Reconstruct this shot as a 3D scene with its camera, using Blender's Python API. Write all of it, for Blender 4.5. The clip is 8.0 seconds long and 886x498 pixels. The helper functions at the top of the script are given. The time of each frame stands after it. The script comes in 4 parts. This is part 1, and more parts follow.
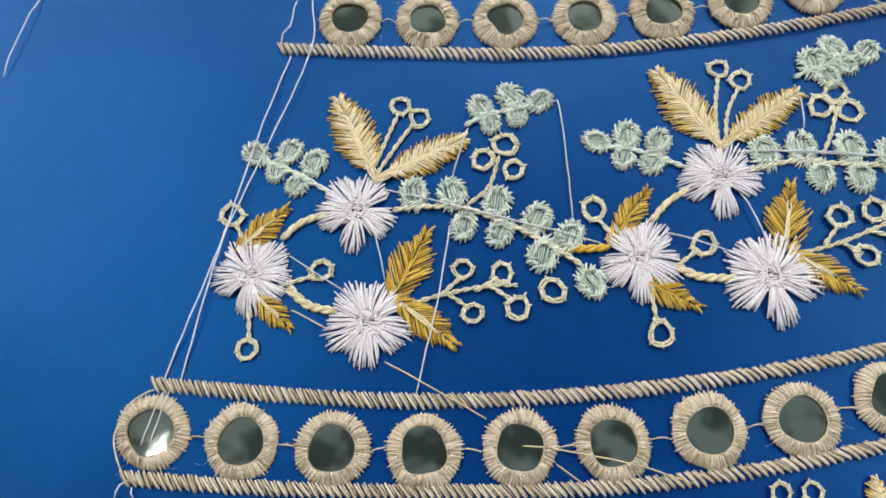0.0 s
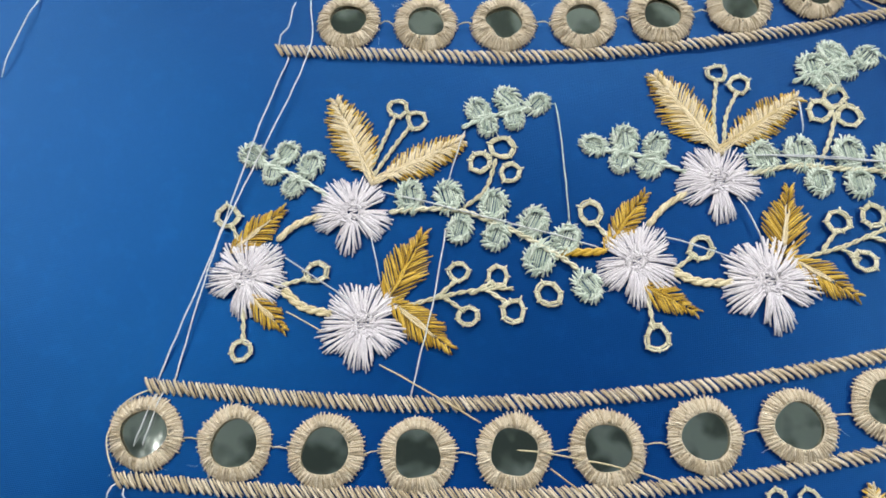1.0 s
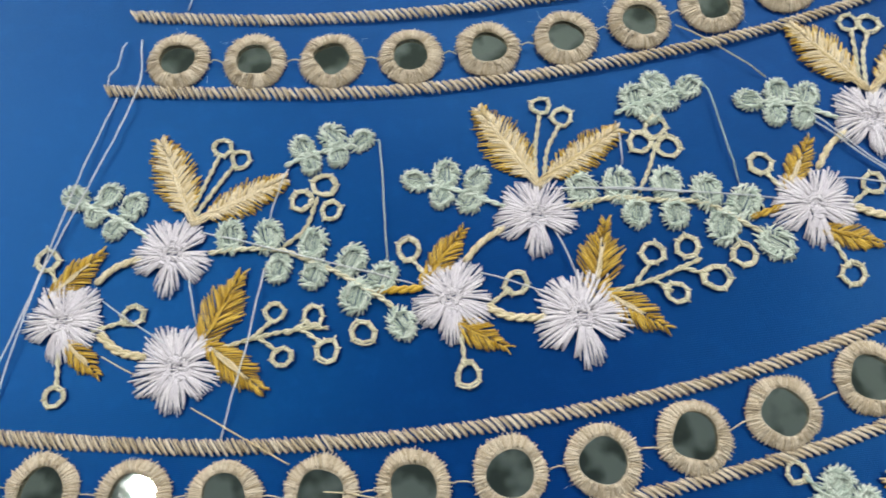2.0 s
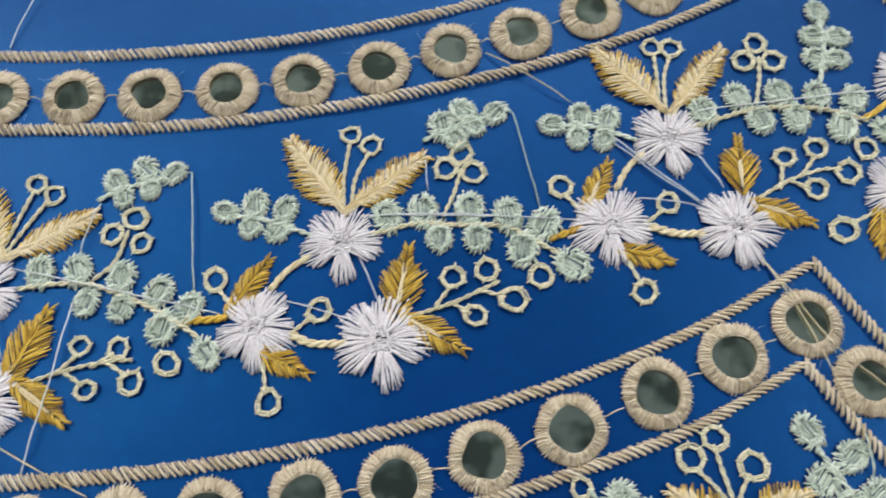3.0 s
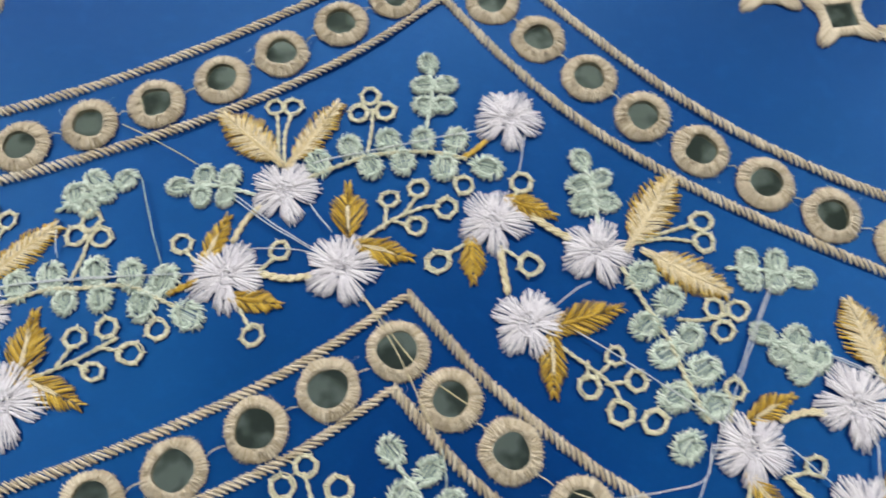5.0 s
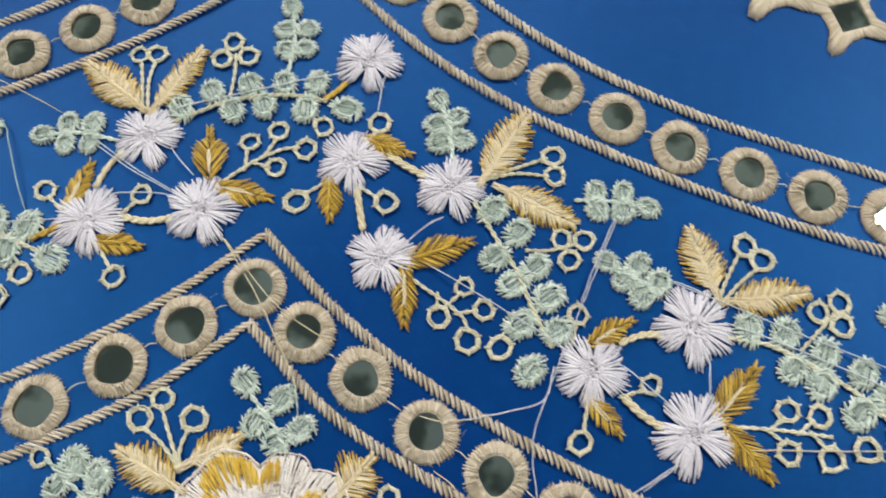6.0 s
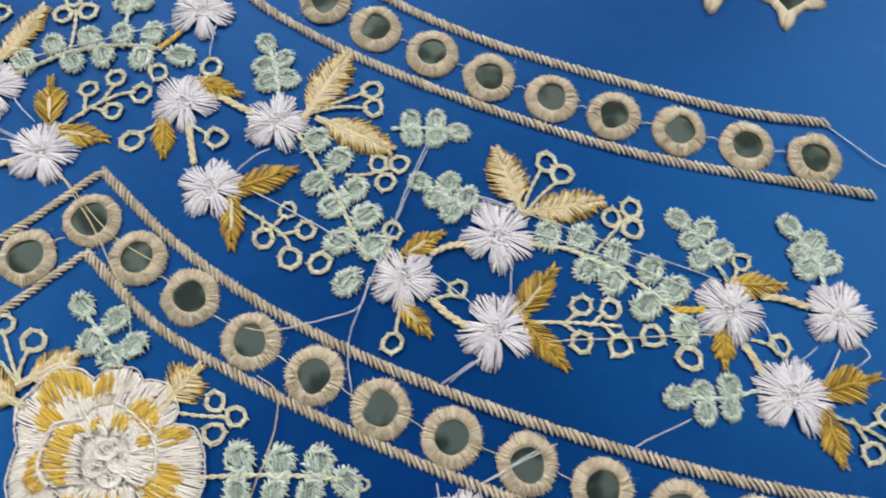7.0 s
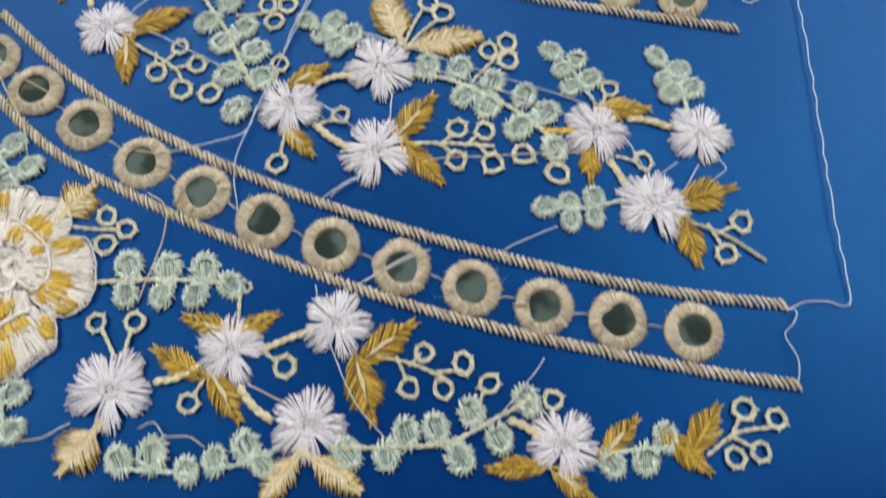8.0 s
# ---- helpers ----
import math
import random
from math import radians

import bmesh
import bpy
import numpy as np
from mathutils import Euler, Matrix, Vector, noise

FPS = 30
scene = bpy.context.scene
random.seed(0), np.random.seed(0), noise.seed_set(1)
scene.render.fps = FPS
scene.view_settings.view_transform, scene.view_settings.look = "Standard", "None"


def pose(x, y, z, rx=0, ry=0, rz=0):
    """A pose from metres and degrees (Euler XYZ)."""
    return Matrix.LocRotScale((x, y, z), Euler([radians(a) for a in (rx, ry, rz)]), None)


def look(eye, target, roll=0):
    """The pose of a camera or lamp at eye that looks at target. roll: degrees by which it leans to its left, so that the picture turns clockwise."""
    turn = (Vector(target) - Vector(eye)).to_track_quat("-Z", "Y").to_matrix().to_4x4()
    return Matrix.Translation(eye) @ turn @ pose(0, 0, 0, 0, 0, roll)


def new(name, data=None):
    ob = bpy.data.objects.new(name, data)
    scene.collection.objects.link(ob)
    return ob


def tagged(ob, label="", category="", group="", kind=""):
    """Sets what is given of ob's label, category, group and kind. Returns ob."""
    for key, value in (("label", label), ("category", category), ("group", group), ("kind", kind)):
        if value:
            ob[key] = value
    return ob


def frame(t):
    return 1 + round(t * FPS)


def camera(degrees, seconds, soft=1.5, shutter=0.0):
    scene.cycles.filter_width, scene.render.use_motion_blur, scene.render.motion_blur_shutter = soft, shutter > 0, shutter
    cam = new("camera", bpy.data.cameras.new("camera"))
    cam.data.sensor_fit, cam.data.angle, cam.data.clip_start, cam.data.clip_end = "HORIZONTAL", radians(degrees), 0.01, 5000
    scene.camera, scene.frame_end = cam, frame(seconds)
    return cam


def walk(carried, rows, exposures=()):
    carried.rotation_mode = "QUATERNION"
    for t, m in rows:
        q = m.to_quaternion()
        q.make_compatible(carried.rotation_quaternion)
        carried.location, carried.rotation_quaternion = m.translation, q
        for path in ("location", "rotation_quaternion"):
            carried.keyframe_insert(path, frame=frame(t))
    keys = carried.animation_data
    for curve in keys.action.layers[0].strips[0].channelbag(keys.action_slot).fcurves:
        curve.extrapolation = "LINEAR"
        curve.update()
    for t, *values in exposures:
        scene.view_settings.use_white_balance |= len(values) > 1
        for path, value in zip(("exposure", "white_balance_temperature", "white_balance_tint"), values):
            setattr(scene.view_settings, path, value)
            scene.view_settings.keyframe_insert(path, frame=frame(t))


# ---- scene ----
cam = camera(59.61, 8.0, 1.8, 0.35)
PATH = [
    (0, pose(0.02673, -0.02592, 0.18887, 17.508, 1.522, 6.728)),
    (0.5, pose(0.02769, -0.02730, 0.18808, 17.575, 1.923, 6.862)),
    (1, pose(0.02862, -0.02610, 0.18792, 17.913, 1.625, 7.199)),
    (1.5, pose(0.04344, -0.01974, 0.18485, 17.574, 1.649, 6.653)),
    (2, pose(0.07245, -0.01275, 0.18990, 18.133, 1.529, 5.818)),
    (2.2, pose(0.07896, -0.01255, 0.18919, 18.049, 1.322, 5.709)),
    (3.3, pose(0.12476, -0.00467, 0.19812, 19.576, 0.600, 3.543)),
    (3.5, pose(0.12341, -0.00632, 0.19994, 19.994, 0.552, 3.625)),
    (4, pose(0.13930, 0.00290, 0.20342, 19.098, 0.575, 2.641)),
    (4.5, pose(0.18042, 0.00441, 0.20891, 20.990, 0.249, 0.358)),
    (5, pose(0.21779, -0.00481, 0.21274, 20.858, 0.198, -1.612)),
    (5.2, pose(0.22755, -0.00947, 0.21470, 20.576, -0.033, -2.225)),
    (6.3, pose(0.26922, -0.02531, 0.21810, 17.932, -0.265, -4.096)),
    (6.5, pose(0.27952, -0.03605, 0.22176, 18.400, -0.601, -5.019)),
    (7, pose(0.30096, -0.05012, 0.22758, 18.465, -0.999, -6.511)),
    (7.5, pose(0.32124, -0.07474, 0.22852, 17.716, -1.475, -6.913)),
    (7.8, pose(0.32749, -0.09452, 0.23087, 18.513, -1.355, -7.533)),
    (7.9, pose(0.32819, -0.10137, 0.22736, 18.254, -1.396, -7.560)),
    (8, pose(0.32782, -0.10929, 0.22456, 18.050, -1.460, -7.662)),
]
# the clip's camera darkens a little towards the middle of the sweep
walk(cam, PATH, ((0.0, -1.14), (1.0, -1.08), (1.5, -1.22), (2.0, -1.22), (3.5, -1.28), (4.0, -1.2), (5.0, -1.2), (6.5, -1.2), (8.0, -1.2)))

# ---- light: a room with a dull ceiling, a bulb and added tube lamps ----
world = bpy.data.worlds.new("world")
scene.world = world
world.use_nodes = True
world.node_tree.nodes["Background"].inputs[0].default_value = (0.9, 0.95, 1, 1)
world.node_tree.nodes["Background"].inputs[1].default_value = 0.02


def area(name, eye, target, sx, sy, watts, colour):
    data = bpy.data.lights.new(name, "AREA")
    data.shape, data.size, data.size_y, data.energy, data.color = "RECTANGLE", sx, sy, watts, colour
    ob = new(name, data)
    ob.matrix_world = look(eye, target)
    return ob


CEIL = 1.65
FAR_FILL = (-0.05, 1.40, 1.0)  # made-up fill lamp beyond the table, brightens the cloth's far side
# unseen ceiling tubes, assumed so that the cloth's edges catch a sheen
ADDED_TUBES = ((1.86, 0.6, 90, 90), (-1.4, 0.7, 90, 84), (0.2, 1.75, 0, 62), (0.2, -1.5, 0, 4))
BULB = (-0.605, -0.04)
area("far_fill_light", (FAR_FILL[0], FAR_FILL[1], FAR_FILL[2] - 0.04), (0.15, 0.1, 0), 1.2, 0.10, 14, (1, 0.98, 0.95))
for tx, ty, turn, watts in ADDED_TUBES:
    area("added_tube_light", (tx, ty, CEIL - 0.075), (tx * 0.9, ty * 0.9, 0), 1.2 if turn == 0 else 0.3, 0.3 if turn == 0 else 1.2, watts, (1, 0.98, 0.95))
area("bulb_light", (*BULB, CEIL - 0.16), (*BULB, 0), 0.046, 0.052, 4.6, (1, 0.98, 0.94))


# ---- materials ----
def material(name, rough, metal=0.0):
    m = bpy.data.materials.new(name)
    m.use_nodes = True
    nt = m.node_tree
    bsdf = nt.nodes["Principled BSDF"]
    bsdf.inputs["Roughness"].default_value = rough
    bsdf.inputs["Metallic"].default_value = metal
    return m, nt, bsdf


def node(nt, kind, **values):
    nd = nt.nodes.new(kind)
    for key, value in values.items():
        nd.inputs[key].default_value = value
    return nd


def ramp(nt, fac, stops):
    nd = nt.nodes.new("ShaderNodeValToRGB")
    el = nd.color_ramp.elements
    while len(el) < len(stops):
        el.new(0.5)
    for e, (p, c) in zip(el, stops):
        e.position, e.color = p, (*c, 1)
    nt.links.new(fac, nd.inputs[0])
    return nd.outputs[0]


def mixed(nt, kind, fac, a, b):
    nd = nt.nodes.new("ShaderNodeMix")
    nd.data_type, nd.blend_type = "RGBA", kind
    for socket, value in ((nd.inputs[0], fac), (nd.inputs[6], a), (nd.inputs[7], b)):
        if isinstance(value, (int, float)):
            socket.default_value = value
        elif isinstance(value, tuple):
            socket.default_value = (*value, 1)
        else:
            nt.links.new(value, socket)
    return nd.outputs[2]


def yarn(name, dark, mid, light, rough=0.68, fuzz=0.3):
    """Stitching yarn: each stitch a shade of its own, with fine strands and worn, fuzzy patches."""
    m, nt, bsdf = material(name, rough)
    geo = nt.nodes.new("ShaderNodeNewGeometry")
    info = nt.nodes.new("ShaderNodeObjectInfo")
    both, wrap = nt.nodes.new("ShaderNodeMath"), nt.nodes.new("ShaderNodeMath")
    wrap.operation = "FRACT"
    nt.links.new(geo.outputs["Random Per Island"], both.inputs[0])
    nt.links.new(info.outputs["Random"], both.inputs[1])
    nt.links.new(both.outputs[0], wrap.inputs[0])
    tone = ramp(nt, wrap.outputs[0], ((0.0, dark), (0.45, mid), (1.0, light)))
    co = nt.nodes.new("ShaderNodeTexCoord")
    strands = node(nt, "ShaderNodeTexNoise", Scale=1.0, Detail=3.0, Roughness=0.6)
    patches = node(nt, "ShaderNodeTexNoise", Scale=160.0, Detail=2.0)
    lay = nt.nodes.new("ShaderNodeUVMap")
    lay.uv_map = "strands"
    twist = nt.nodes.new("ShaderNodeMapping")
    twist.inputs["Scale"].default_value = (5.5, 1.6, 1.0)
    twist.inputs["Rotation"].default_value = (0, 0, 0.5)
    nt.links.new(lay.outputs[0], twist.inputs["Vector"])
    nt.links.new(twist.outputs[0], strands.inputs["Vector"])
    nt.links.new(co.outputs["Object"], patches.inputs["Vector"])
    fine = ramp(nt, strands.outputs["Fac"], ((0.32, (0.55, 0.55, 0.55)), (0.62, (1.0, 1.0, 1.0))))
    broad = ramp(nt, patches.outputs["Fac"], ((0.3, (0.86, 0.85, 0.83)), (0.7, (1.0, 1.0, 1.0))))
    tone = mixed(nt, "MULTIPLY", 0.75, tone, fine)
    tone = mixed(nt, "MULTIPLY", 0.8, tone, broad)
    nt.links.new(tone, bsdf.inputs["Base Color"])
    bump = node(nt, "ShaderNodeBump", Strength=0.7, Distance=0.0002)
    nt.links.new(strands.outputs["Fac"], bump.inputs["Height"])
    nt.links.new(bump.outputs[0], bsdf.inputs["Normal"])
    bsdf.inputs["Sheen Weight"].default_value = fuzz
    bsdf.inputs["Specular IOR Level"].default_value = 0.16
    return m


WHITE = yarn("white_yarn", (0.66, 0.63, 0.70), (0.76, 0.73, 0.80), (0.87, 0.84, 0.89), 0.62)
CREAM = yarn("cream_yarn", (0.58, 0.50, 0.30), (0.74, 0.65, 0.43), (0.84, 0.76, 0.55))
TAN = yarn("tan_yarn", (0.50, 0.41, 0.28), (0.65, 0.55, 0.41), (0.78, 0.69, 0.55), 0.66)
GOLD = yarn("gold_yarn", (0.30, 0.17, 0.010), (0.55, 0.34, 0.025), (0.80, 0.55, 0.10), 0.60)
STRAW = yarn("straw_yarn", (0.66, 0.52, 0.27), (0.80, 0.67, 0.43), (0.89, 0.78, 0.57), 0.62)
MINT = yarn("mint_yarn", (0.40, 0.50, 0.43), (0.63, 0.73, 0.64), (0.80, 0.87, 0.79))
LOOPY = yarn("pale_straw_yarn", (0.60, 0.57, 0.40), (0.73, 0.70, 0.51), (0.84, 0.81, 0.63))
SILVER = yarn("pale_grey_yarn", (0.62, 0.66, 0.72), (0.72, 0.75, 0.80), (0.80, 0.83, 0.87), 0.62)
CORE = yarn("mint_core_yarn", (0.34, 0.43, 0.37), (0.52, 0.62, 0.54), (0.68, 0.77, 0.69))
AMBER = yarn("amber_yarn", (0.48, 0.28, 0.02), (0.70, 0.44, 0.04), (0.84, 0.60, 0.13), 0.60)
IVORY = yarn("ivory_yarn", (0.74, 0.68, 0.62), (0.85, 0.79, 0.74), (0.92, 0.87, 0.83), 0.62)
YARNS = {"white": WHITE, "cream": CREAM, "gold": STRAW, "mint": MINT, "silver": SILVER}

MIRROR, nt, bsdf = material("mirror_glass", 0.03, 1.0)
bsdf.inputs["Base Color"].default_value = (0.62, 0.68, 0.64, 1)
co = nt.nodes.new("ShaderNodeTexCoord")
smear = node(nt, "ShaderNodeTexNoise", Scale=420.0, Detail=3.0)
nt.links.new(co.outputs["Object"], smear.inputs["Vector"])
nt.links.new(ramp(nt, smear.outputs["Fac"], ((0.45, (0.02, 0.02, 0.02)), (0.8, (0.06, 0.06, 0.06)))), bsdf.inputs["Roughness"])

CLOTH, nt, bsdf = material("blue_weave", 0.41)
co = nt.nodes.new("ShaderNodeTexCoord")
heights = []
for axis in ("X", "Y"):
    w = node(nt, "ShaderNodeTexWave", Scale=720.0, Distortion=1.2, Detail=2.0)
    w.bands_direction = axis
    nt.links.new(co.outputs["Object"], w.inputs["Vector"])
    heights.append(w.outputs["Fac"])
slub = node(nt, "ShaderNodeTexNoise", Scale=900.0, Detail=4.0)
broad = node(nt, "ShaderNodeTexNoise", Scale=14.0, Detail=4.0)
lint = node(nt, "ShaderNodeTexNoise", Scale=150.0, Detail=5.0, Roughness=0.65)
for n in (slub, broad, lint):
    nt.links.new(co.outputs["Object"], n.inputs["Vector"])
tone = ramp(nt, broad.outputs["Fac"], ((0.3, (0.0010, 0.0084, 0.082)), (0.7, (0.0015, 0.0112, 0.105))))
tone = mixed(nt, "MULTIPLY", 0.5, tone, ramp(nt, slub.outputs["Fac"], ((0.3, (0.7, 0.72, 0.75)), (0.7, (1.0, 1.0, 1.0)))))
tone = mixed(nt, "MIX", ramp(nt, lint.outputs["Fac"], ((0.52, (0, 0, 0)), (0.8, (0.22, 0.22, 0.22)))), tone, (0.004, 0.05, 0.22))
nt.links.new(tone, bsdf.inputs["Base Color"])
weave = mixed(nt, "ADD", 1.0, heights[0], heights[1])
weave = mixed(nt, "ADD", 0.8, weave, slub.outputs["Fac"])
b1 = node(nt, "ShaderNodeBump", Strength=0.15, Distance=0.0003)
nt.links.new(weave, b1.inputs["Height"])
b2 = node(nt, "ShaderNodeBump", Strength=0.18, Distance=0.004)
nt.links.new(broad.outputs["Fac"], b2.inputs["Height"])
nt.links.new(b1.outputs[0], b2.inputs["Normal"])
nt.links.new(b2.outputs[0], bsdf.inputs["Normal"])
bsdf.inputs["Specular IOR Level"].default_value = 1.0
bsdf.inputs["IOR"].default_value = 1.55
bsdf.inputs["Specular Tint"].default_value = (0.02, 0.37, 1.0, 1)

PAINT, nt, bsdf = material("wall_paint", 0.8)
n = node(nt, "ShaderNodeTexNoise", Scale=2.0, Detail=5.0)
nt.links.new(ramp(nt, n.outputs["Fac"], ((0.3, (0.30, 0.33, 0.31)), (0.7, (0.36, 0.39, 0.37)))), bsdf.inputs["Base Color"])
# light and dark blotches in the paint give each mirror a patchy reflection
BLOTCHED, nt, bsdf = material("blotched_ceiling_paint", 0.8)
n = node(nt, "ShaderNodeTexNoise", Scale=11.0, Detail=2.0)
co = nt.nodes.new("ShaderNodeTexCoord")
nt.links.new(co.outputs["Object"], n.inputs["Vector"])
nt.links.new(ramp(nt, n.outputs["Fac"], ((0.44, (0.12, 0.15, 0.14)), (0.56, (0.46, 0.52, 0.50)))), bsdf.inputs["Base Color"])
FLOOR, nt, bsdf = material("floor_stone", 0.5)
n = node(nt, "ShaderNodeTexNoise", Scale=8.0, Detail=6.0)
nt.links.new(ramp(nt, n.outputs["Fac"], ((0.3, (0.36, 0.35, 0.32)), (0.7, (0.48, 0.46, 0.43)))), bsdf.inputs["Base Color"])
GLOW, nt, bsdf = material("lamp_glow", 0.5)
bsdf.inputs["Emission Color"].default_value = (1, 0.98, 0.95, 1)
bsdf.inputs["Emission Strength"].default_value = 6.0
METAL, nt, bsdf = material("lamp_metal", 0.4)
bsdf.inputs["Base Color"].default_value = (0.7, 0.7, 0.7, 1)


# ---- building helpers ----
rnd = random.Random(7)
jit = lambda a: rnd.uniform(-a, a)


class Stitches:
    """Gathers stitches, each a raised half-round yarn, into one mesh. Millimetres."""

    def __init__(self):
        self.v, self.f, self.uv = [], [], []

    def run(self, pts, w, taper=0.65, sides=4):
        """A yarn of width w along pts (x, y, z)."""
        p = np.array(pts, float)
        d = np.gradient(p[:, :2], axis=0)
        d /= np.maximum(np.linalg.norm(d, axis=1, keepdims=True), 1e-6)
        nrm = np.stack([-d[:, 1], d[:, 0]], 1)
        k, base = len(p), len(self.v)
        far = np.r_[0, np.cumsum(np.linalg.norm(np.diff(p[:, :2], axis=0), axis=1))] + rnd.uniform(0, 50)
        for i in range(k):
            ww = w * (taper if i in (0, k - 1) else 1.0)
            for j in range(sides + 1):
                a = math.pi * (j / sides * 1.3 - 0.15)
                k1 = 1 + rnd.uniform(-0.13, 0.13)
                c, s = math.cos(a) * ww / 2 * k1, math.sin(a) * ww * 0.5 * k1
                self.uv.append((j / sides, far[i]))
                self.v.append(((p[i, 0] + nrm[i, 0] * c) / 1000, (p[i, 1] + nrm[i, 1] * c) / 1000, (p[i, 2] + s) / 1000))
        n1 = sides + 1
        for i in range(k - 1):
            for j in range(sides):
                a = base + i * n1 + j
                self.f.append((a, a + 1, a + n1 + 1, a + n1))
        for e in (base, base + (k - 1) * n1):
            ring = tuple(range(e, e + n1))
            self.f.append(ring if e != base else ring[::-1])

    def stitch(self, a, b, w, h=0.4, z=0.05, z2=None, bow=0.0, n=5):
        """One stitch from a to b that rises by h between its ends."""
        z2 = z if z2 is None else z2
        dx, dy = b[0] - a[0], b[1] - a[1]
        pts = []
        for i in range(n):
            u = i / (n - 1)
            o = bow * math.sin(math.pi * u)
            pts.append((a[0] + dx * u - dy * o, a[1] + dy * u + dx * o, z + (z2 - z) * u + h * math.sin(math.pi * u) ** 0.6))
        self.run(pts, w)

    def mesh(self, name, mat):
        me = bpy.data.meshes.new(name)
        me.from_pydata(self.v, [], self.f)
        me.polygons.foreach_set("use_smooth", [True] * len(me.polygons))
        me.materials.append(mat)
        uv = me.uv_layers.new(name="strands")
        index = np.zeros(len(me.loops), dtype=np.int32)
        me.loops.foreach_get("vertex_index", index)
        uv.data.foreach_set("uv", np.array(self.uv, dtype=np.float32)[index].ravel())
        me.update()
        return me


def part(name, data, mat, parent, label=""):
    me = data.mesh(name, mat) if isinstance(data, Stitches) else data
    ob = new(name, me)
    ob.parent = parent
    if label:
        tagged(ob, label)
    return ob


def thing(name, x, y, label, category, group="", turn=0.0):
    ob = new(name)
    ob.empty_display_size = 0.005
    ob.matrix_world = pose(x / 1000, y / 1000, 0, 0, 0, turn)
    return tagged(ob, label, category, group)


def box(name, lo, hi, mat):
    bm = bmesh.new()
    bmesh.ops.create_cube(bm, size=1.0)
    for v in bm.verts:
        v.co = [lo[i] + (v.co[i] + 0.5) * (hi[i] - lo[i]) for i in range(3)]
    me = bpy.data.meshes.new(name)
    bm.to_mesh(me)
    bm.free()
    me.materials.append(mat)
    return me


def smooth(pts, step):
    """Points every step millimetres along a rounded line through pts."""
    p = [np.array(q, float) for q in pts]
    if len(p) == 2:
        p = [p[0], (p[0] + p[1]) / 2, p[1]]
    p = [2 * p[0] - p[1], *p, 2 * p[-1] - p[-2]]
    dense = []
    for i in range(1, len(p) - 2):
        a, b, c, d = p[i - 1:i + 3]
        for u in np.linspace(0, 1, 24, endpoint=False):
            dense.append(0.5 * (2 * b + (c - a) * u + (2 * a - 5 * b + 4 * c - d) * u * u + (3 * b - a - 3 * c + d) * u ** 3))
    dense.append(p[-2])
    dense = np.array(dense)
    s = np.r_[0, np.cumsum(np.linalg.norm(np.diff(dense, axis=0), axis=1))]
    k = max(2, int(round(s[-1] / step)) + 1)
    t = np.linspace(0, s[-1], k)
    return np.stack([np.interp(t, s, dense[:, 0]), np.interp(t, s, dense[:, 1])], 1)



# ---- the room and the cloth ----
X0, X1, Y0, Y1, FLOOR_Z = -1.8, 2.2, -1.9, 2.1, -0.75
for name, lo, hi, mat, label in (
        ("floor", (X0, Y0, FLOOR_Z - 0.1), (X1, Y1, FLOOR_Z), FLOOR, "pale speckled stone floor of the workroom"),
        ("ceiling", (X0, Y0, CEIL), (X1, Y1, CEIL + 0.1), BLOTCHED, "grey-green ceiling with blotches painted in for the mirrors to reflect"),
        ("wall_west", (X0 - 0.1, Y0, FLOOR_Z), (X0, Y1, CEIL), PAINT, "plain grey-green painted wall"),
        ("wall_east", (X1, Y0, FLOOR_Z), (X1 + 0.1, Y1, CEIL), PAINT, "plain grey-green painted wall"),
        ("wall_south", (X0, Y0 - 0.1, FLOOR_Z), (X1, Y0, CEIL), PAINT, "plain grey-green painted wall"),
        ("wall_north", (X0, Y1, FLOOR_Z), (X1, Y1 + 0.1, CEIL), PAINT, "plain grey-green painted wall")):
    tagged(new(name, box(name, lo, hi, mat)), label, kind="structure")
# bodies for the assumed tubes, outside what the mirrors reflect
for tx, ty, turn, watts in ADDED_TUBES:
    lamp = thing("added_tube_lamp", 0, 0, "unseen white tube lamp added on the ceiling as fill", "lamp", "tube lamps")
    lamp.matrix_world = pose(tx, ty, CEIL, 0, 0, turn)
    part("housing", box("housing", (-0.64, -0.04, -0.045), (0.64, 0.04, 0.0), METAL), METAL, lamp)
    part("tube", box("tube", (-0.6, -0.016, -0.072), (0.6, 0.016, -0.045), GLOW), GLOW, lamp, "glowing glass tube")
# body of the fill lamp, an addition that stays out of view
lamp = thing("far_fill_lamp", 0, 0, "added fill lamp, a white tube hung on cords beyond the table", "lamp")
lamp.matrix_world = pose(*FAR_FILL)
part("housing", box("housing", (-0.64, -0.04, 0.0), (0.64, 0.04, 0.04), METAL), METAL, lamp)
part("tube", box("tube", (-0.6, -0.016, -0.03), (0.6, 0.016, 0.0), GLOW), GLOW, lamp, "glowing glass tube")
for lx in (-0.5, 0.5):
    part("cord", box("cord", (lx - 0.003, -0.003, 0.04), (lx + 0.003, 0.003, CEIL - FAR_FILL[2]), METAL), METAL, lamp)
bulb = thing("ceiling_bulb", 0, 0, "small bright white bulb lamp under the ceiling", "lamp")
bulb.matrix_world = pose(*BULB, CEIL)
part("cap", box("cap", (-0.03, -0.03, -0.08), (0.03, 0.03, 0.0), METAL), METAL, bulb)
bm = bmesh.new()
bmesh.ops.create_uvsphere(bm, u_segments=16, v_segments=10, radius=0.02)
bmesh.ops.translate(bm, verts=bm.verts, vec=(0, 0, -0.098))
me = bpy.data.meshes.new("globe")
bm.to_mesh(me)
me.materials.append(GLOW)
part("globe", me, GLOW, bulb, "glowing round glass globe")

